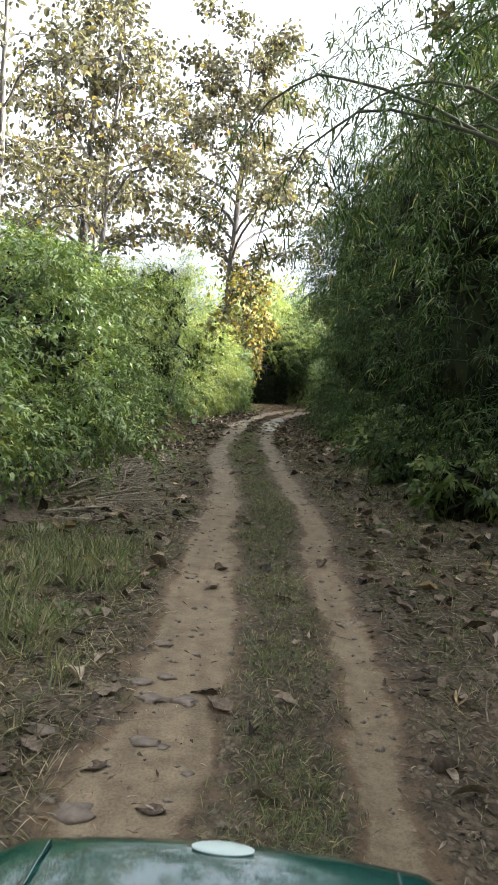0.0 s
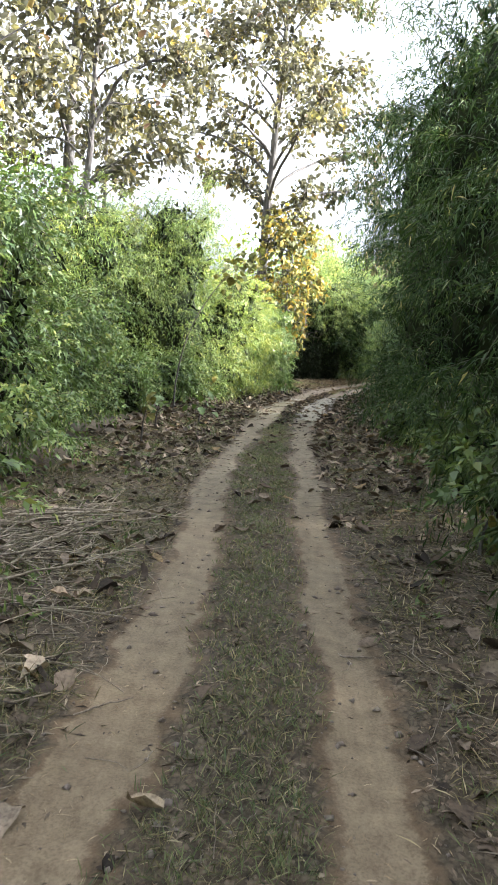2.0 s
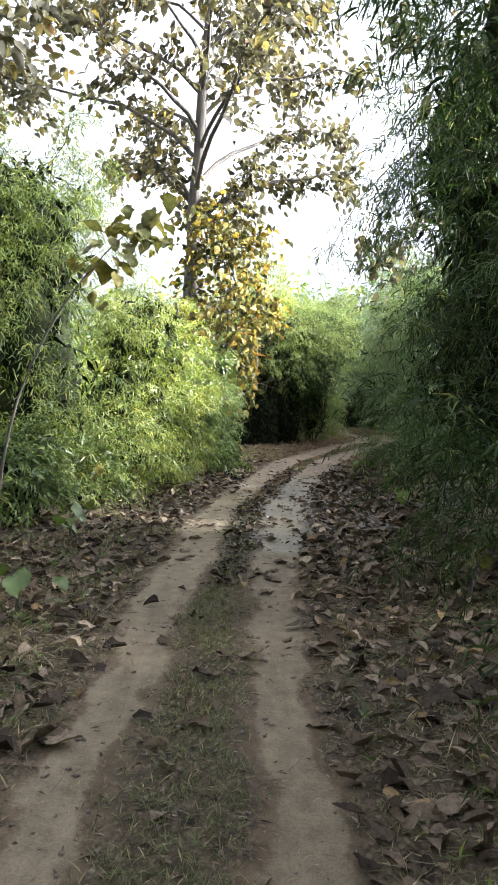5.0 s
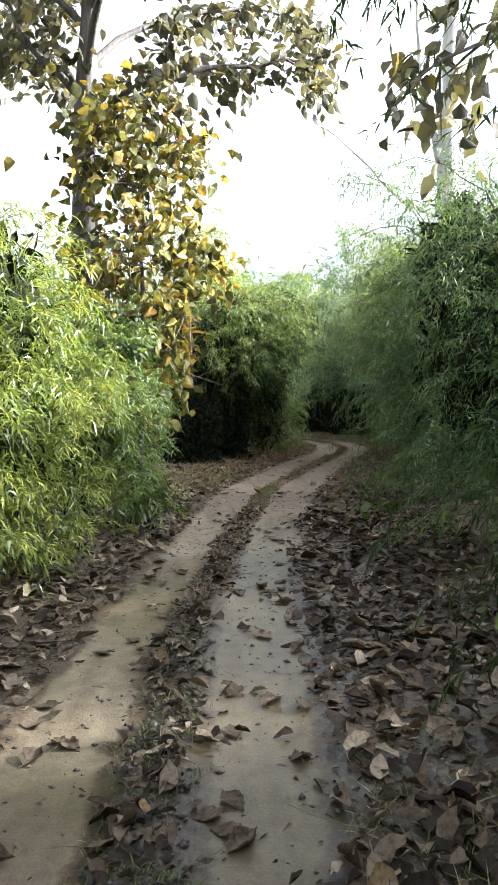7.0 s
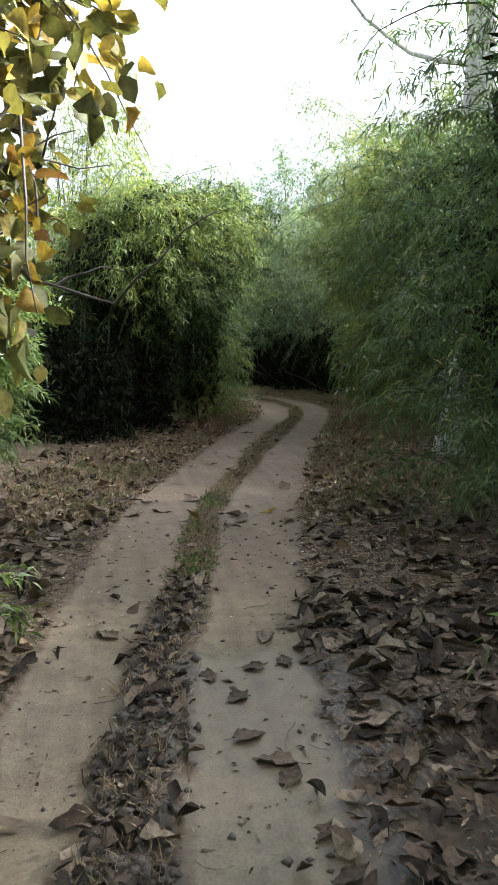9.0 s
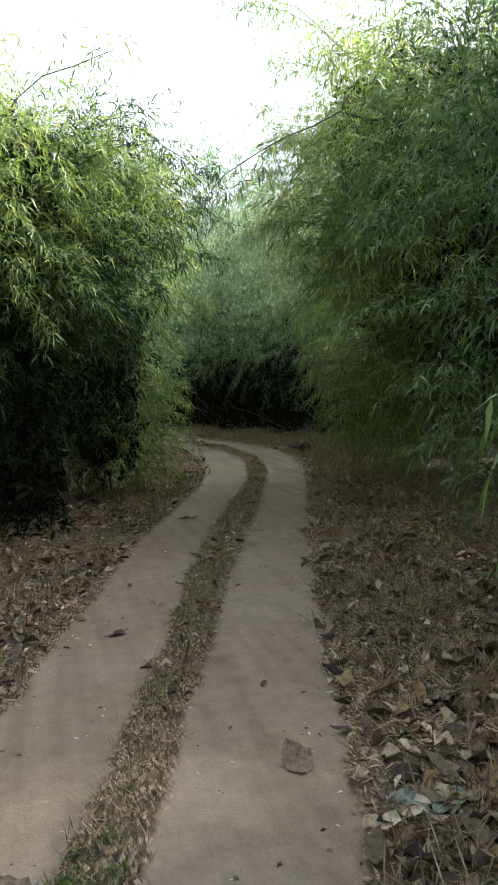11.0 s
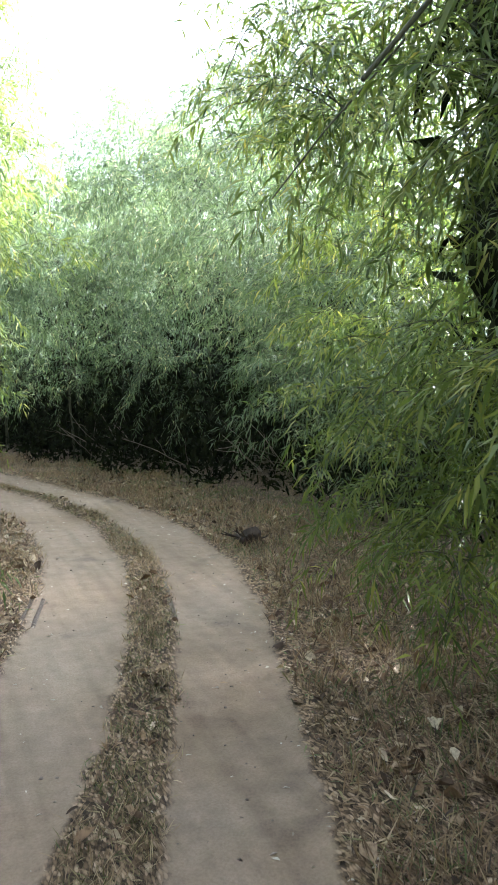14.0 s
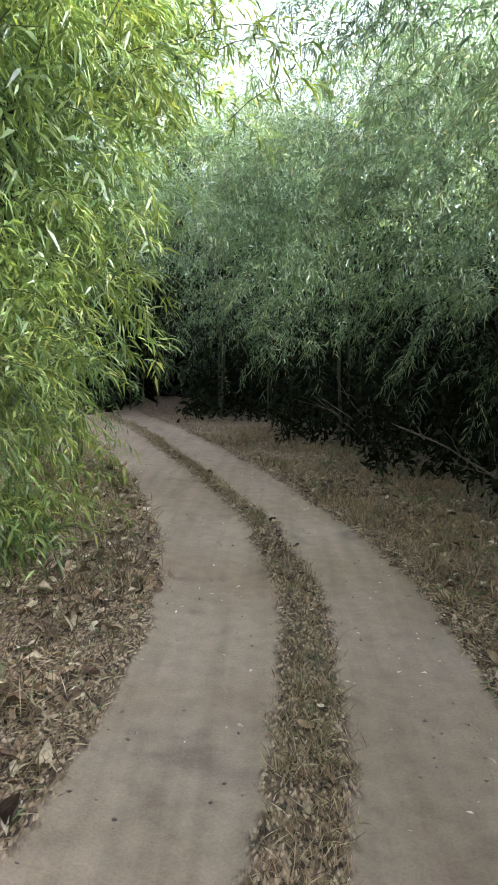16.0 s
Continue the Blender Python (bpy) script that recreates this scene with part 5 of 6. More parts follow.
blades("grass_tufts", scatter(R, 60000, 50, 86, -3.6, 3.8, lambda x, y, u: np.clip((u - 1.3) / 0.3, 0, 1) * (vnoise(x, y, 1.1) > 0.48)), 0.26, 0.035, 1.1, M_STRAW, 221, "tufts of longer dry brown and green grass on the verge", 0.55, 26)
blades("verge_grass", scatter(R, 64000, 62, 84, -3.4, 4.2, lambda x, y, u: np.clip((u - 1.35) / 0.3, 0, 1) * (0.15 + 0.85 * (vnoise(x + 5, y, 0.9) > 0.45)) * np.where(x > centre(y), 1.0, 0.5)), 0.14, 0.05, 1.2, M_GRASS, 222, "short green grass among straw on the verge", 0.42, 12)
blades("strip_grass", scatter(R, 20000, 51, 84, -0.42, 0.5, lambda x, y, u: off_track(x, y) ** 2 * (1 - 0.8 * zone(y, 59, 63)) * (vnoise(x + 2, y, 0.7) > 0.45)), 0.08, 0.06, 1.0, M_GRASS, 229, "green grass growing through the straw between the ruts", 0.40, 14)
teak_litter("leaf_litter", scatter(R, 1300, 52, 82, -0.4, 0.45, lambda x, y, u: off_track(x, y) ** 2 * (vnoise(x, y, 0.5) > 0.4)), 0.10, 230, "dead brown leaves between the ruts", 0.46, M_FLAKE)
# matted dead and green grass, half lying, over the verges of the first stretch
blades("matted_grass", scatter(R, 230000, 1, 35, -3.5, 3.3, lambda x, y, u: off_track(x, y) * np.clip((u - 0.85) / 0.35, 0, 1) * (0.25 + 0.75 * (vnoise(x + 3, y, 0.6) > 0.4)) * np.where(x < centre(y), 1.0, 0.5)), 0.15, 0.055, 0.45, M_MAT, 226, "matted olive grass on the verge", 0.58, 4)
blades("matted_grass", scatter(R, 46000, 1, 34, -0.6, 0.6, lambda x, y, u: off_track(x, y) ** 2 * (0.35 + 0.65 * (vnoise(x + 6, y, 0.5) > 0.42))), 0.10, 0.06, 0.55, M_MAT, 232, "trodden olive grass between the ruts", 0.50, 5)
blades("matted_grass", scatter(R, 40000, 51, 84, -0.45, 0.5, lambda x, y, u: off_track(x, y) ** 2 * (0.4 + 0.6 * (vnoise(x + 6, y, 0.5) > 0.42))), 0.10, 0.06, 0.7, M_MAT, 233, "trodden brown and olive grass between the sandy ruts", 0.62, 6)
blades("straw_tufts", scatter(R, 26000, 3, 34, -3.5, 3.2, lambda x, y, u: np.clip((u - 1.2) / 0.4, 0, 1) * (vnoise(x + 8, y, 0.8) > 0.52)), 0.24, 0.028, 0.55, M_STRAW, 227, "bent tufts of dry straw on the verge", 0.6, 16)
# fallen bamboo leaves and straw, lying flat
blades("bamboo_litter", scatter(R, 70000, 1, 50, -3.4, 3.4, lambda x, y, u: np.maximum(off_track(x, y), 0.03)), 0.09, 0.17, 0.1, M_DRY, 206, "fallen dry bamboo leaves and twigs", 0.48)
blades("bamboo_litter", scatter(R, 96000, 50, 86, -3.0, 3.2, lambda x, y, u: np.maximum(off_track(x, y), 0.02) * (0.05 + 0.95 * np.clip((u - 0.9) / 0.5, 0, 1))), 0.12, 0.125, 0.1, M_STRAW, 207, "straw-coloured fallen bamboo leaves", 0.64)
# fallen teak leaves
teak_litter("teak_litter", scatter(R, 27000, 1, 58, -4.0, 4.0, lambda x, y, u: (np.where(x < centre(y), 0.5, 0.3) + 0.5 * zone(y, 26, 50, 8)) * np.maximum(off_track(x, y) * np.clip((u - 0.4) / 0.9, 0.16 + 0.5 * zone(y, 34, 47), 1), 0.02 + 0.05 * zone(y, 34, 47)) * (0.4 + 0.6 * (vnoise(x, y, 0.9) > 0.42))), 0.19, 208, "brown fallen teak leaves lying in drifts", 0.42)
teak_litter("teak_litter", scatter(R, 420, 49.0, 52.8, 1.5, 2.7, lambda x, y, u: 0.2 + 0.6 * zone(y, 49.6, 52.2, 1.0)), 0.17, 209, "heap of pale dry teak leaves", 0.84)


teak_litter("teak_litter", scatter(R, 1500, 31.5, 46.5, 0.95, 3.6, lambda x, y, u: (x > centre(y)) * (0.35 + 0.65 * (vnoise(x, y, 0.8) > 0.4))), 0.21, 223, "curled brown teak leaves in a thick drift", 0.40)
teak_litter("leaf_litter", scatter(R, 19000, 50, 80, -3.2, 3.4, lambda x, y, u: off_track(x, y) * np.clip((u - 1.1) / 0.3, 0, 1) * (0.2 + 0.8 * (vnoise(x, y, 0.7) > 0.45)) * np.where((x < centre(y)) | (y < 63), 1.0, 0.45)), 0.12, 228, "red-brown dead leaves among the straw", 0.58, M_FLAKE)
teak_litter("teak_litter", scatter(R, 2400, 21, 33, -3.4, 3.2, lambda x, y, u: off_track(x, y) * np.clip((u - 0.9) / 0.4, 0, 1) * (0.3 + 0.7 * (vnoise(x, y, 0.8) > 0.42))), 0.20, 234, "brown curled teak leaves fallen along the verge", 0.50)
teak_litter("leaf_scraps", scatter(R, 2600, 31, 47.5, -0.62, 0.42, lambda x, y, u: off_track(x, y) ** 2), 0.11, 224, "dark wet scraps of leaf between the ruts", 0.12)
# small crumbs of leaf, twig and bark that cover the verges
blades("leaf_crumbs", scatter(R, 54000, 1, 54, -3.0, 3.0, lambda x, y, u: np.maximum(off_track(x, y), 0.06 + 0.12 * zone(y, 34, 50)) * np.clip(0.35 + u / 2.0, 0, 1)), 0.042, 0.5, 0.1, M_DRY, 211, "small crumbs of dead leaf and bark", 0.36)
blades("pale_leaf_bits", scatter(R, 2600, 46, 86, -2.0, 2.0, lambda x, y, u: 0.25 + 0.5 * (u > 0.9)), 0.045, 0.42, 0.1, M_PALE, 212, "small pale bits of dry leaf on the sand", 0.5)


def crumbs(name, places, low, high, mat, seed, label):
    """Small angular crumbs of dried mud, half sunk in the ground."""
    rng = np.random.default_rng(seed)
    n = len(places)
    octa = np.array([[1, 0, 0], [0, 1, 0], [-1, 0, 0], [0, -1, 0], [0, 0, 0.7], [0, 0, -0.7]], float)
    r = low + (high - low) * rng.random((n, 1, 1)) ** 2.5
    a = rng.uniform(0, 6.3, (n, 1))
    o = octa[None] * r * (1 + 0.35 * rng.standard_normal((n, 6, 3)))
    x, y = o[..., 0] * np.cos(a) - o[..., 1] * np.sin(a), o[..., 0] * np.sin(a) + o[..., 1] * np.cos(a)
    v = places[:, None] + np.stack([x, y, o[..., 2] + 0.15 * r[..., 0]], -1)
    k = (np.arange(n) * 6)[:, None]
    f = np.concatenate([k + np.array(t) for t in ([0, 1, 4], [1, 2, 4], [2, 3, 4], [3, 0, 4], [1, 0, 5], [2, 1, 5], [3, 2, 5], [0, 3, 5])])
    return tagged(new(name, mesh_from(name, v, [f], mat)), label, "mud crumbs", kind="stuff")


blades("straw_bits", scatter(R, 7000, 1.5, 34, -1.4, 1.2, lambda x, y, u: 0.25 + 0.75 * (vnoise(x, y, 0.5) > 0.5)), 0.07, 0.07, 0.1, M_STRAW, 231, "bits of straw and grass trodden into the ruts", 0.5)
crumbs("mud_crumbs", scatter(R, 3600, 1.5, 34, -1.6, 1.7, lambda x, y, u: 0.25 + 0.75 * (vnoise(x, y, 0.6) > 0.5)), 0.006, 0.034, M_TREAD, 216, "crumbs of dried mud on the worn ruts")
crumbs("mud_crumbs", scatter(R, 1500, 34, 50, -1.6, 1.8, lambda x, y, u: 0.25 + 0.75 * (vnoise(x, y, 0.6) > 0.5)), 0.007, 0.036, M_MUD, 217, "dark crumbs of damp mud on the ruts")
crumbs("mud_crumbs", scatter(R, 5200, 32, 47, -0.6, 0.4, lambda x, y, u: off_track(x, y) ** 2), 0.012, 0.05, M_MUD, 225, "lumps of dark mud thrown up between the ruts")
crumbs("grit", scatter(R, 2600, 50, 82, -1.6, 1.6, lambda x, y, u: 0.2 + 0.8 * (vnoise(x, y, 0.7) > 0.55)), 0.004, 0.018, M_TREAD, 218, "grit and small clods on the sandy ruts")


# ---- single things lying on the ground ----
def at_ground(x, y, lift=0.0):
    return float(ground_z(np.array([x]), np.array([y]))[0]) + lift


def fallen_leaf(seed, size, tone, mat, label):
    """One dead leaf: a curled sheet with its stalk."""
    rng = np.random.default_rng(seed)
    v, q = leaf_sheet(rng, size, rng.uniform(0.55, 0.75), rng.uniform(-0.35, 0.45), rng.uniform(-0.3, 1.0))
    v[:, 2] -= np.percentile(v[:, 2], 12)
    ob = new("fallen_leaf", mesh_from("fallen_leaf", v, [q], mat, np.clip(tone + 0.05 * rng.standard_normal(len(q)), 0, 1), smooth=True))
    v, q = tube(np.array([[-0.05, 0.004, 0.012], [-0.02, 0, 0.010], [0.01, 0, 0.012]]), [0.003, 0.003, 0.004], 4)
    child("stalk", mesh_from("stalk", v, [q], M_TWIG), ob)
    return tagged(ob, label, "leaf", "fallen leaves on the track")


LEAVES = [fallen_leaf(300 + i, 0.21 + 0.026 * i, (0.2, 0.32, 0.4, 0.5, 0.6, 0.7)[i], M_DRY, ("dark brown", "brown", "brown", "grey-brown", "tan", "pale tan")[i] + " curled dry teak leaf on the dirt track") for i in range(6)]
YELLOW = fallen_leaf(310, 0.22, 0.74, M_TEAK_GOLD, "yellow fallen teak leaf on the sandy rut")
SAGE = fallen_leaf(311, 0.32, 0.5, M_SAGE, "pale grey-green fallen teak leaf on the leaf heap")


def lay(ob, x, y, turn, tip=0.0, first=[]):
    m = pose(x, y, at_ground(x, y, 0.012), tip, 0.5 * tip, turn)
    if ob not in first:
        first.append(ob)
        ob.matrix_world = m
    else:
        copy_thing(ob, m)


RL = np.random.default_rng(320)
for kind, x, y in ((4, 1.29, 7.89), (0, -0.92, 6.7), (3, -0.04, 5.13), (0, -0.75, 4.42), (0, -0.35, 3.95), (2, 0.29, 3.99), (3, -1.3, 4.6), (4, -1.1, 5.4), (2, 0.95, 9.6), (3, 1.9, 6.2),
                   (4, -1.88, 29.94), (3, -1.62, 27.59), (4, 0.22, 28.34), (1, 0.52, 31.87), (2, 0.09, 26.78), (4, 1.34, 25.86), (2, 1.53, 25.67), (3, 1.82, 28.43),
                   (0, 3.06, 50.98), (4, 2.74, 50.01), (0, 3.57, 50.54), (3, 3.55, 50.0), (4, 2.38, 51.57), (5, 1.88, 50.84), (0, 1.66, 51.62), (0, 1.99, 50.14), (1, 2.54, 49.85), (2, 2.9, 50.4), (5, 4.29, 50.5), (5, 5.0, 52.82),
                   (5, 5.03, 61.31), (1, 6.22, 59.27)):
    lay(LEAVES[kind], x, y, RL.uniform(0, 360), RL.uniform(-14, 14))
lay(YELLOW, 3.21, 50.55, 15)
for x, y in ((4.27, 51.82), (4.18, 50.77), (4.45, 51.3), (4.62, 51.0), (4.35, 50.5), (4.7, 51.7)):
    lay(SAGE, x, y, RL.uniform(0, 360), 8)
for i in range(44):
    y = RL.uniform(31.0, 46.0)
    lay(LEAVES[RL.integers(0, 4)], float(centre(y)) + RL.uniform(0.30, 0.95) if i % 4 else float(centre(y)) - RL.uniform(0.5, 1.1), y, RL.uniform(0, 360), RL.uniform(-4, 4))
for i in range(130):
    y = RL.uniform(32.5, 45.5)
    u = RL.uniform(0.85, 3.0) if RL.random() < 0.78 else -RL.uniform(1.15, 2.4)
    lay(LEAVES[RL.integers(0, 6)], float(centre(y)) + u, y, RL.uniform(0, 360), RL.uniform(-22, 22))
for i in range(120):
    y = RL.uniform(3, 57)
    side = RL.choice([-1, 1])
    u = side * (RL.uniform(0.9, 2.6) if RL.random() < 0.8 else RL.uniform(0.0, 0.9))
    lay(LEAVES[RL.integers(0, 6)], float(centre(y)) + u, y, RL.uniform(0, 360), RL.uniform(-16, 16))


def stick_mesh(rng, length, radius, forks=2, name="branch", mat=None):
    """A crooked dead stick with side twigs, lying along x."""
    t = np.linspace(0, 1, 9)[:, None]
    path = np.array([length, 0, 0]) * t + np.cumsum(length * 0.018 * rng.standard_normal((9, 3)), 0) * np.array([0, 1, 0.5])
    vs, qs = tube(path, np.linspace(radius, radius * 0.4, 9), 6)
    vs, qs, o = [vs], [qs], len(vs)
    for i in range(forks):
        b = rng.integers(2, 8)
        d = unit(np.array([1.0, rng.uniform(-1.1, 1.1), rng.uniform(0.0, 0.5)]))
        s = np.linspace(0, 1, 5)[:, None]
        tw = path[b] + d * length * rng.uniform(0.18, 0.4) * s + 0.012 * rng.standard_normal((5, 3)) * s
        v, q = tube(tw, np.linspace(radius * 0.55, radius * 0.18, 5), 5)
        vs.append(v), qs.append(q + o)
        o += len(v)
    return mesh_from(name, np.concatenate(vs), [np.concatenate(qs)], mat or M_TWIG, smooth=True)


def twig_pile(x, y, n, spread, seed, label):
    """A heap of dead twigs thrown beside the track."""
    rng = np.random.default_rng(seed)
    root = tagged(new("twig_pile"), label, "twig pile")
    root.location = (x, y, at_ground(x, y))
    for i in range(n):
        ob = child("twig", stick_mesh(rng, rng.uniform(0.6, 1.7), rng.uniform(0.007, 0.017), 3, "twig", M_PALE_TWIG), root)
        ob.matrix_basis = pose(rng.uniform(-spread, spread) - 0.4, rng.uniform(-1.8, 1.8) * spread, 0.03 + 0.45 * rng.random() * (1 - i / n), 0, rng.uniform(-14, 10), rng.normal(20, 42))
    return root


def fallen_twigs(places, low, high, radius, mat, seed, label):
    """Thin crooked twigs strewn over the ground, too many to count."""
    rng = np.random.default_rng(seed)
    n = len(places)
    a = rng.uniform(0, 2 * np.pi, (n, 1))
    ln = low + (high - low) * rng.random((n, 1)) ** 2
    s = np.linspace(-0.5, 0.5, 6)[None]
    sag = rng.normal(0, 0.16, (n, 1)) * ln
    x = places[:, :1] + np.cos(a) * ln * s - np.sin(a) * sag * (1 - 4 * s * s) + 0.006 * rng.standard_normal((n, 6))
    y = places[:, 1:2] + np.sin(a) * ln * s + np.cos(a) * sag * (1 - 4 * s * s) + 0.006 * rng.standard_normal((n, 6))
    z = ground_z(x, y) + 0.012 + 0.05 * rng.random((n, 1)) + rng.uniform(-0.12, 0.12, (n, 1)) * ln * s
    v, q = thin_stems(np.stack([x, y, z], -1), radius)
    return tagged(new("fallen_twigs", mesh_from("fallen_twigs", v, [q], mat)), label, "twigs", kind="stuff")


fallen_twigs(scatter(R, 3200, 1.5, 35, -3.4, 3.3, lambda x, y, u: 0.05 + 0.95 * np.clip((u - 0.9) / 0.4, 0, 1) * (0.3 + 0.7 * (vnoise(x, y, 1.2) > 0.5))), 0.10, 0.60, 0.0045, M_PALE_TWIG, 332, "pale dry twigs strewn over the verge")
fallen_twigs(scatter(R, 2600, 1.5, 50, -3.4, 3.3, lambda x, y, u: 0.10 + 0.90 * off_track(x, y)), 0.08, 0.42, 0.004, M_TWIG, 333, "brown twigs strewn over the ground")
fallen_twigs(scatter(R, 420, 11.5, 18.0, -3.3, -1.5, lambda x, y, u: 0.9 - 0.3 * np.abs(u - 2.3)), 0.5, 1.6, 0.0075, M_PALE_TWIG, 334, "tangle of long bleached twigs on the verge")
twig_pile(-2.3, 16.0, 58, 0.8, 330, "heap of dry brown twigs cleared beside the track")
twig_pile(-2.4, 13.4, 16, 0.6, 331, "few dry brown twigs on the verge")
twig_pile(-2.2, 11.6, 22, 0.6, 335, "bleached twigs and stalks dumped on the verge")

for i, (x, y, ln, rad, turn) in enumerate(((3.2, 21.0, 2.2, 0.035, 55), (1.0, 14.4, 0.5, 0.008, -20), (7.0, 59.75, 0.42, 0.016, -38), (9.2, 68.6, 0.5, 0.012, -30), (-0.7, 13.1, 0.4, 0.007, 35), (1.9, 9.3, 0.7, 0.01, 110), (1.7, 5.2, 0.8, 0.007, 70))):
    ob = tagged(new("fallen_stick", stick_mesh(np.random.default_rng(340 + i), ln, rad, 3)), "pale dead branch lying in leaf litter" if rad > 0.03 else "thin dry stick lying on the ground", "stick")
    ob.matrix_world = pose(x, y, at_ground(x, y, rad * 0.8), 0, -4, turn)


def dead_branch(x, y, ln, rad, seed, tilt, turn):
    rng = np.random.default_rng(seed)
    ob = tagged(new("dead_branch", stick_mesh(rng, ln, rad, 0)), "bare dead branch leaning in the dark undergrowth", "branch", "dead branches under the bamboo")
    for i in range(5):
        tw = child("twig", stick_mesh(rng, ln * rng.uniform(0.2, 0.4), rad * 0.5, 0, "twig"), ob)
        tw.matrix_basis = pose(ln * rng.uniform(0.25, 0.85), 0, 0, 0, rng.uniform(-50, 50), rng.uniform(-60, 60))
    ob.matrix_world = pose(x, y, at_ground(x, y, -0.05), 0, -tilt, turn)


RB = np.random.default_rng(350)
for i in range(11):
    y = RB.uniform(73.5, 84)
    x = float(np.interp(y, [73, 78, 82, 85], [12.9, 12.0, 10.9, 9.4])) + RB.uniform(0, 1.2)
    dead_branch(x, y, RB.uniform(1.2, 3.0), RB.uniform(0.010, 0.022), 360 + i, RB.uniform(25, 75), RB.uniform(120, 240))


def lump(seed, r, flat, rough):
    rng = np.random.default_rng(seed)
    v, f = BALLS[2]
    v = v * (1 + rough * rng.standard_normal((len(v), 1)) + 1.6 * rough * np.sin(4 * v[:, :1] + seed) * np.sin(5 * v[:, 1:2] + 2 * seed)) * np.array([r, r * 0.8, r * flat])
    return v, f


def clod(x, y, r, seed, mat, name, label, flat=0.5, rough=0.12):
    v, f = lump(seed, r, flat, rough)
    ob = tagged(new(name, mesh_from(name, v, [f], mat, smooth=True)), label, "stump" if "stump" in name else "clod")
    ob.location = (x, y, at_ground(x, y, r * flat * 0.35))
    return ob


stump = clod(9.86, 69.75, 0.17, 380, M_ROTTEN, "root_stump", "small dark rotten stump in dry grass", 1.15, 0.30)
for i in range(16):
    ob = child("root", stick_mesh(np.random.default_rng(390 + i), 0.24 + 0.014 * i, 0.020, 3, "root", M_ROTTEN), stump)
    ob.matrix_basis = pose(0, 0, 0.02, 0, 16 - 9 * (i % 5) - 4 * (i % 3), i * 67)
RC = np.random.default_rng(400)
for i in range(20):
    y = RC.uniform(3.2, 6.8)
    clod(RC.uniform(-1.75, -0.25), y, RC.uniform(0.035, 0.11), 470 + i, M_CLOD, "mud_clod", "flat dried clod of brown mud on the worn rut", 0.2, 0.24)
for i in range(26):
    y = RC.uniform(58.6, 62.6)
    clod(float(centre(y)) + RC.uniform(-0.2, 0.24), y, RC.uniform(0.03, 0.085), 410 + i, M_CLOD, "mud_clod", "dried clod of brown mud between the ruts", 0.32, 0.2)


def tyre_marks(rows, seed):
    """Raised tread lugs that a tyre has pressed into soft mud."""
    rng = np.random.default_rng(seed)
    vs, qs, o = [], [], 0
    for (x0, y0, x1, y1, w) in rows:
        n = int(math.hypot(x1 - x0, y1 - y0) / 0.055)
        d = unit(np.array([x1 - x0, y1 - y0]))
        c = np.array([-d[1], d[0]])
        for i in range(n):
            p = np.array([x0, y0]) + d * i * 0.055
            a, b = d * 0.014, c * w / 2 + d * 0.02
            h = 0.012 + 0.008 * rng.random()
            base = [p - a - b, p + a - b, p + a + b, p - a + b]
            for k, (z, sc) in enumerate(((-0.01, 1.0), (h, 0.55))):
                for e in base:
                    e2 = p + (e - p) * sc
                    vs.append((e2[0], e2[1], at_ground(e2[0], e2[1], z)))
            qs += [[o + 4, o + 5, o + 6, o + 7]] + [[o + j, o + (j + 1) % 4, o + 4 + (j + 1) % 4, o + 4 + j] for j in range(4)]
            o += 8
    return tagged(new("tyre_marks", mesh_from("tyre_marks", np.array(vs), [np.array(qs)], M_TREAD)), "tyre tread pressed into dried mud", "tyre marks", kind="stuff")


tyre_marks([(7.84, 66.7, 8.16, 68.3, 0.07), (6.44, 67.0, 6.68, 68.1, 0.06), (6.32, 67.05, 6.56, 68.1, 0.05)], 440)
for i, off in enumerate((-0.05, 0.02, 0.10)):
    t = np.linspace(0, 1, 26)
    x, y = 5.60 + 0.62 * t + off, 59.6 + 2.0 * t
    rg = np.random.default_rng(450 + i)
    x = x + np.cumsum(0.006 * rg.standard_normal(26))
    v, q = tube(np.stack([x, y, ground_z(x, y) - 0.006], 1), 0.012 + 0.006 * np.sin(11 * t + 2 * i) + 0.003 * rg.standard_normal(26), 6)
    tagged(new("mud_ridge", mesh_from("mud_ridge", v, [q], M_TREAD, smooth=True)), "thin ridge of mud squeezed up by a tyre", "mud ridge")


# ---- the open green off-road car that stands at the start ----
def box(cx, cy, cz, sx, sy, sz, bevel=0.02, segs=2):
    bm = bmesh.new()
    bmesh.ops.create_cube(bm, size=1.0)
    bmesh.ops.scale(bm, vec=(sx, sy, sz), verts=bm.verts)
    if bevel:
        bmesh.ops.bevel(bm, geom=bm.edges[:], offset=bevel, segments=segs, affect='EDGES', profile=0.5)
    bmesh.ops.translate(bm, vec=(cx, cy, cz), verts=bm.verts)
    return bm


def part(name, bm, mat, parent, label="", smooth=True):
    me = bpy.data.meshes.new(name)
    bm.to_mesh(me)
    bm.free()
    for p in me.polygons:
        p.use_smooth = smooth
    me.materials.append(mat)
    return child(name, me, parent, label)


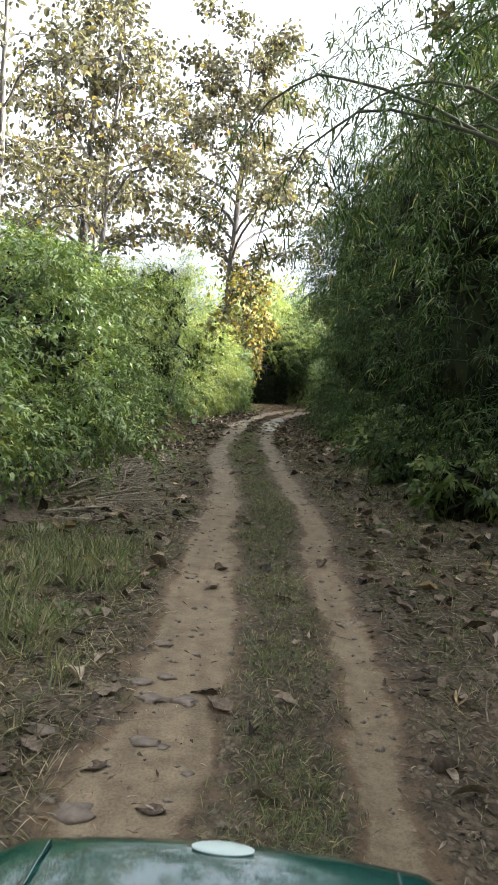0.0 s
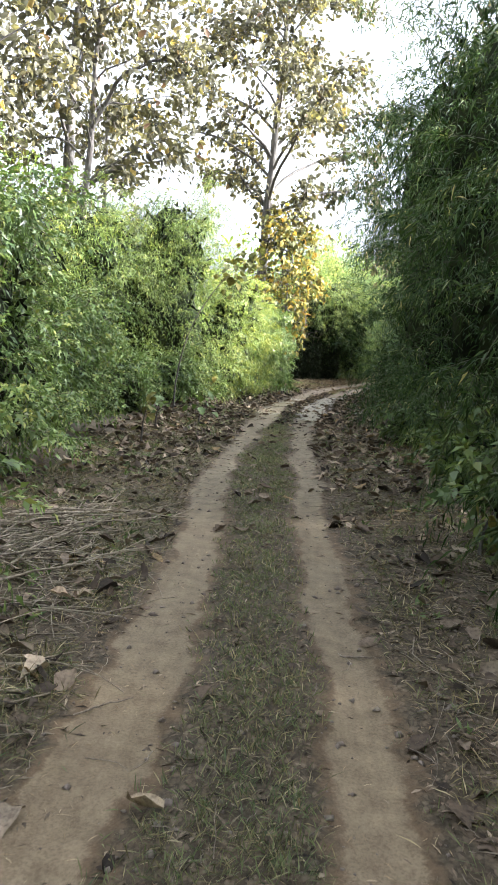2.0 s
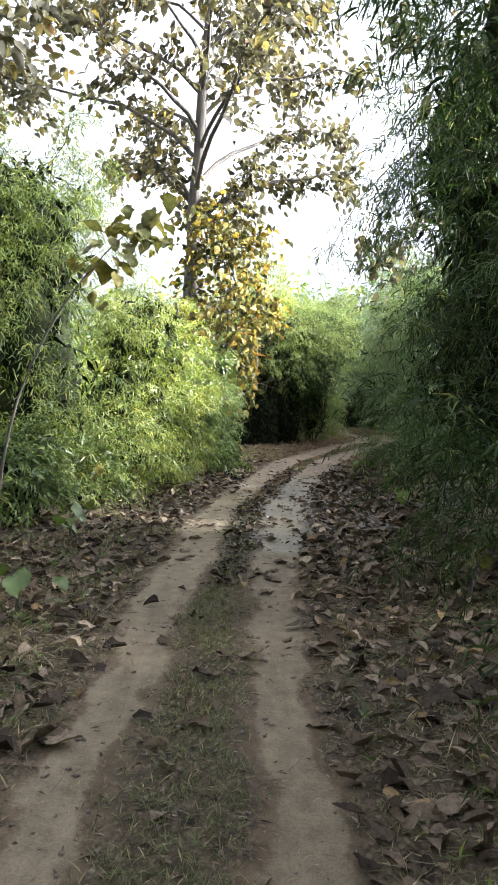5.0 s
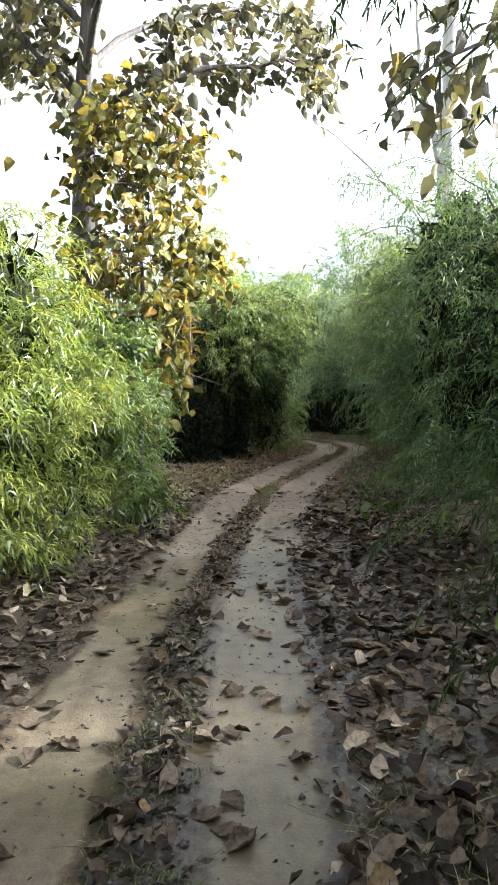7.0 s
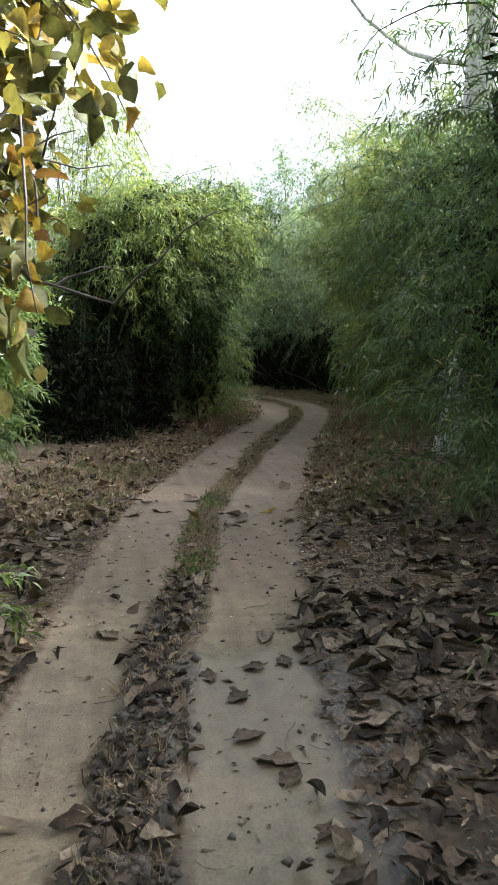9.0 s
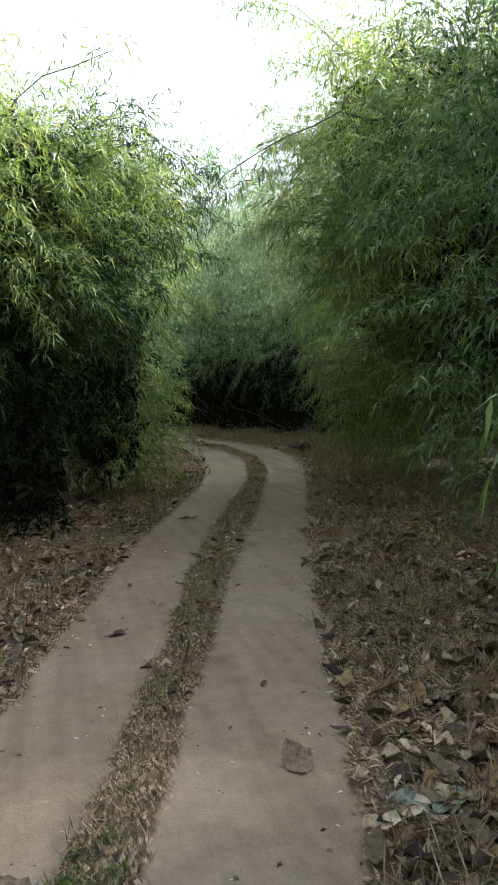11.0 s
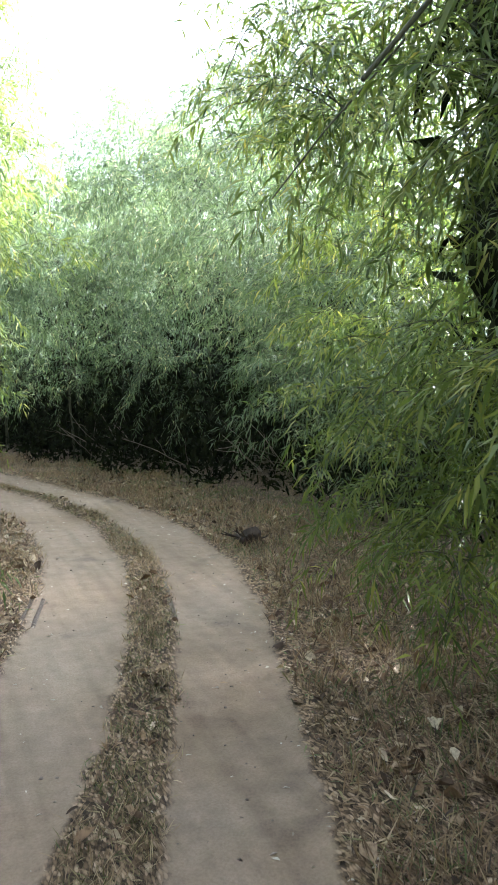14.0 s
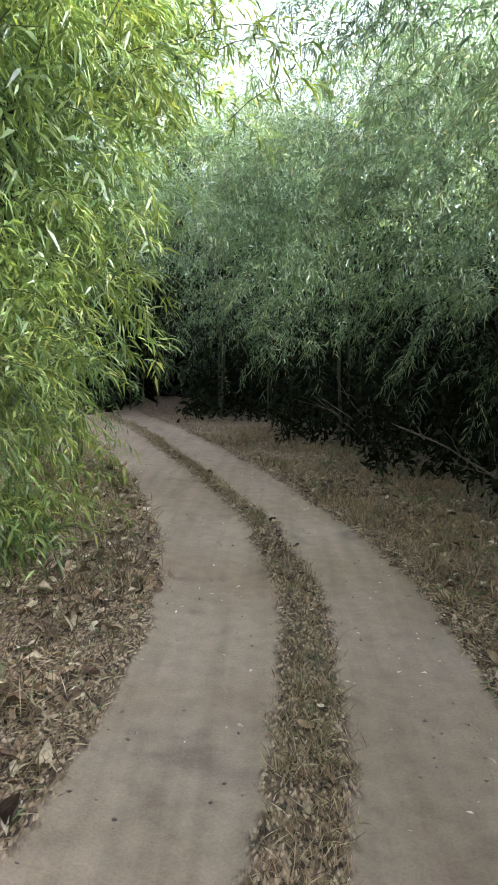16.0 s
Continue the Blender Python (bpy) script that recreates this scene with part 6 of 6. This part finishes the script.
def ring(cx, cy, cz, r, width, depth=0, segs=28, axis='X'):
    bm = bmesh.new()
    bmesh.ops.create_cone(bm, cap_ends=True, segments=segs, radius1=r, radius2=r, depth=width)
    bmesh.ops.bevel(bm, geom=[e for e in bm.edges if len(e.link_faces) == 2 and any(len(f.verts) > 4 for f in e.link_faces)], offset=min(width, r) * 0.18, segments=2, affect='EDGES', profile=0.5)
    if axis != 'Z':
        bmesh.ops.rotate(bm, matrix=Matrix.Rotation(math.pi / 2, 3, 'Y' if axis == 'X' else 'X'), verts=bm.verts)
    bmesh.ops.translate(bm, vec=(cx, cy, cz), verts=bm.verts)
    return bm


def rod(points, r, sides=8):
    v, q = tube(np.array(points, float), np.full(len(points), r), sides)
    bm = bmesh.new()
    vv = [bm.verts.new(p) for p in v]
    for f in q:
        bm.faces.new([vv[i] for i in f])
    return bm


def bonnet_sheet(x0, x1, y0, y1, crown):
    """A pressed bonnet panel: gently crowned across, falling to the front, rolled over at the front edge."""
    bm = bmesh.new()
    ts = [0.0, 0.15, 0.3, 0.45, 0.6, 0.75, 0.88, 0.95, 0.985, 1.0, 1.004, 1.004]
    drop = [0.0, 0.004, 0.01, 0.016, 0.024, 0.034, 0.044, 0.052, 0.062, 0.080, 0.11, 0.15]
    xs = np.linspace(x0, x1, 9)
    grid = []
    for t, d in zip(ts, drop):
        row = []
        for x in xs:
            edge = min(x - x0, x1 - x)
            z = 1.215 - d - crown * (x / 0.56) ** 2 - (0.05 if edge < 1e-6 else 0)
            row.append(bm.verts.new((x, y0 + (y1 - y0) * t - 0.05 * (x / 0.56) ** 2 * t, z)))
        grid.append(row)
    for a, b in zip(grid, grid[1:]):
        for i in range(8):
            bm.faces.new((a[i], a[i + 1], b[i + 1], b[i]))
    return bm


def jeep():
    car = tagged(new("open_jeep"), "dark green open safari jeep with glossy bonnet", "car")
    bon = part("bonnet", bonnet_sheet(-0.62, 0.62, 0.62, 1.80, 0.02), M_PAINT, car)
    for x in (-0.41, 0.41):
        part("seam", rod([(x, 0.64, 1.203), (x, 1.2, 1.185), (x, 1.60, 1.166), (x, 1.72, 1.155)], 0.006, 6), M_PAINT, bon, "raised pressed seam")
    oval = ring(0, 0, 0, 0.075, 0.002, axis='Z')
    bmesh.ops.scale(oval, vec=(1.0, 0.36, 1.0), verts=oval.verts)
    bmesh.ops.translate(oval, vec=(0.0, 1.735, 1.168), verts=oval.verts)
    part("badge", oval, M_BADGE, bon, "white oval sticker")
    part("latch", box(0.0, 1.45, 1.19, 0.07, 0.025, 0.02, 0.005), M_RUBBER, bon, "black bonnet catch")
    for sx in (-1, 1):
        part("wing", box(sx * 0.66, 1.35, 0.93, 0.24, 0.95, 0.14, 0.05), M_PAINT, car)
        part("side_panel", box(sx * 0.70, -0.55, 0.85, 0.06, 2.1, 0.55, 0.025), M_PAINT, car)
        part("headlight", ring(sx * 0.43, 1.80, 0.86, 0.09, 0.05, axis='Y'), M_CHROME, car, "round headlight")
        part("indicator", ring(sx * 0.66, 1.83, 0.90, 0.035, 0.03, axis='Y'), M_AMBER, car, "amber indicator lamp")
        part("seat", box(sx * 0.35, -0.15, 0.78, 0.48, 0.48, 0.16, 0.05), M_RUBBER, car)
        part("backrest", box(sx * 0.35, -0.42, 1.05, 0.48, 0.12, 0.5, 0.04), M_RUBBER, car)
        part("windscreen_post", rod([(sx * 0.60, 0.60, 1.14), (sx * 0.58, 0.54, 1.62)], 0.022), M_GREY, car, "pale grey windscreen post")
        for y in (1.30, -1.05):
            tyre = part("tyre", ring(sx * 0.70, y, 0.34, 0.36, 0.2), M_RUBBER, car)
            part("rim", ring(sx * 0.775, y, 0.34, 0.20, 0.08), M_GREY, tyre, "grey steel rim")
    part("grille", box(0, 1.77, 0.86, 1.05, 0.05, 0.36, 0.02), M_PAINT, car)
    for i in range(8):
        part("grille_slot", box(-0.24 + i * 0.068, 1.797, 0.86, 0.03, 0.012, 0.24, 0.005), M_RUBBER, car, "dark grille slot")
    part("bumper", box(0, 1.95, 0.55, 1.5, 0.1, 0.14, 0.03), M_RUBBER, car, "black steel bumper")
    part("scuttle", box(0, 0.56, 1.02, 1.3, 0.14, 0.24, 0.03), M_PAINT, car)
    part("floor_pan", box(0, 0.0, 0.52, 1.34, 3.3, 0.08, 0.02), M_RUBBER, car)
    part("tailgate", box(0, -1.6, 0.85, 1.36, 0.06, 0.55, 0.02), M_PAINT, car)
    part("rear_bench", box(0, -1.15, 0.85, 1.2, 0.5, 0.14, 0.04), M_RUBBER, car)
    part("windscreen_frame", box(0, 0.53, 1.64, 1.24, 0.05, 0.06, 0.015), M_GREY, car, "pale grey windscreen top rail")
    part("windscreen_glass", box(0, 0.57, 1.38, 1.14, 0.008, 0.44, 0), M_GLASS, car, "clear windscreen", False)
    part("steering_wheel", rod([(0.35 + 0.19 * math.cos(a), 0.30 - 0.07 * math.sin(a), 1.10 + 0.18 * math.sin(a)) for a in np.linspace(0, 2 * math.pi, 25)], 0.012), M_RUBBER, car)
    part("antenna", rod([(-0.62, 1.72, 1.0), (-0.62, 1.725, 1.2), (-0.62, 1.73, 1.38), (-0.62, 1.73, 1.40)], 0.008), M_RUBBER, car, "short black aerial")
    car.matrix_world = pose(-0.13, 0.02, 0.0, 0, 0, -3)
    return car


jeep()
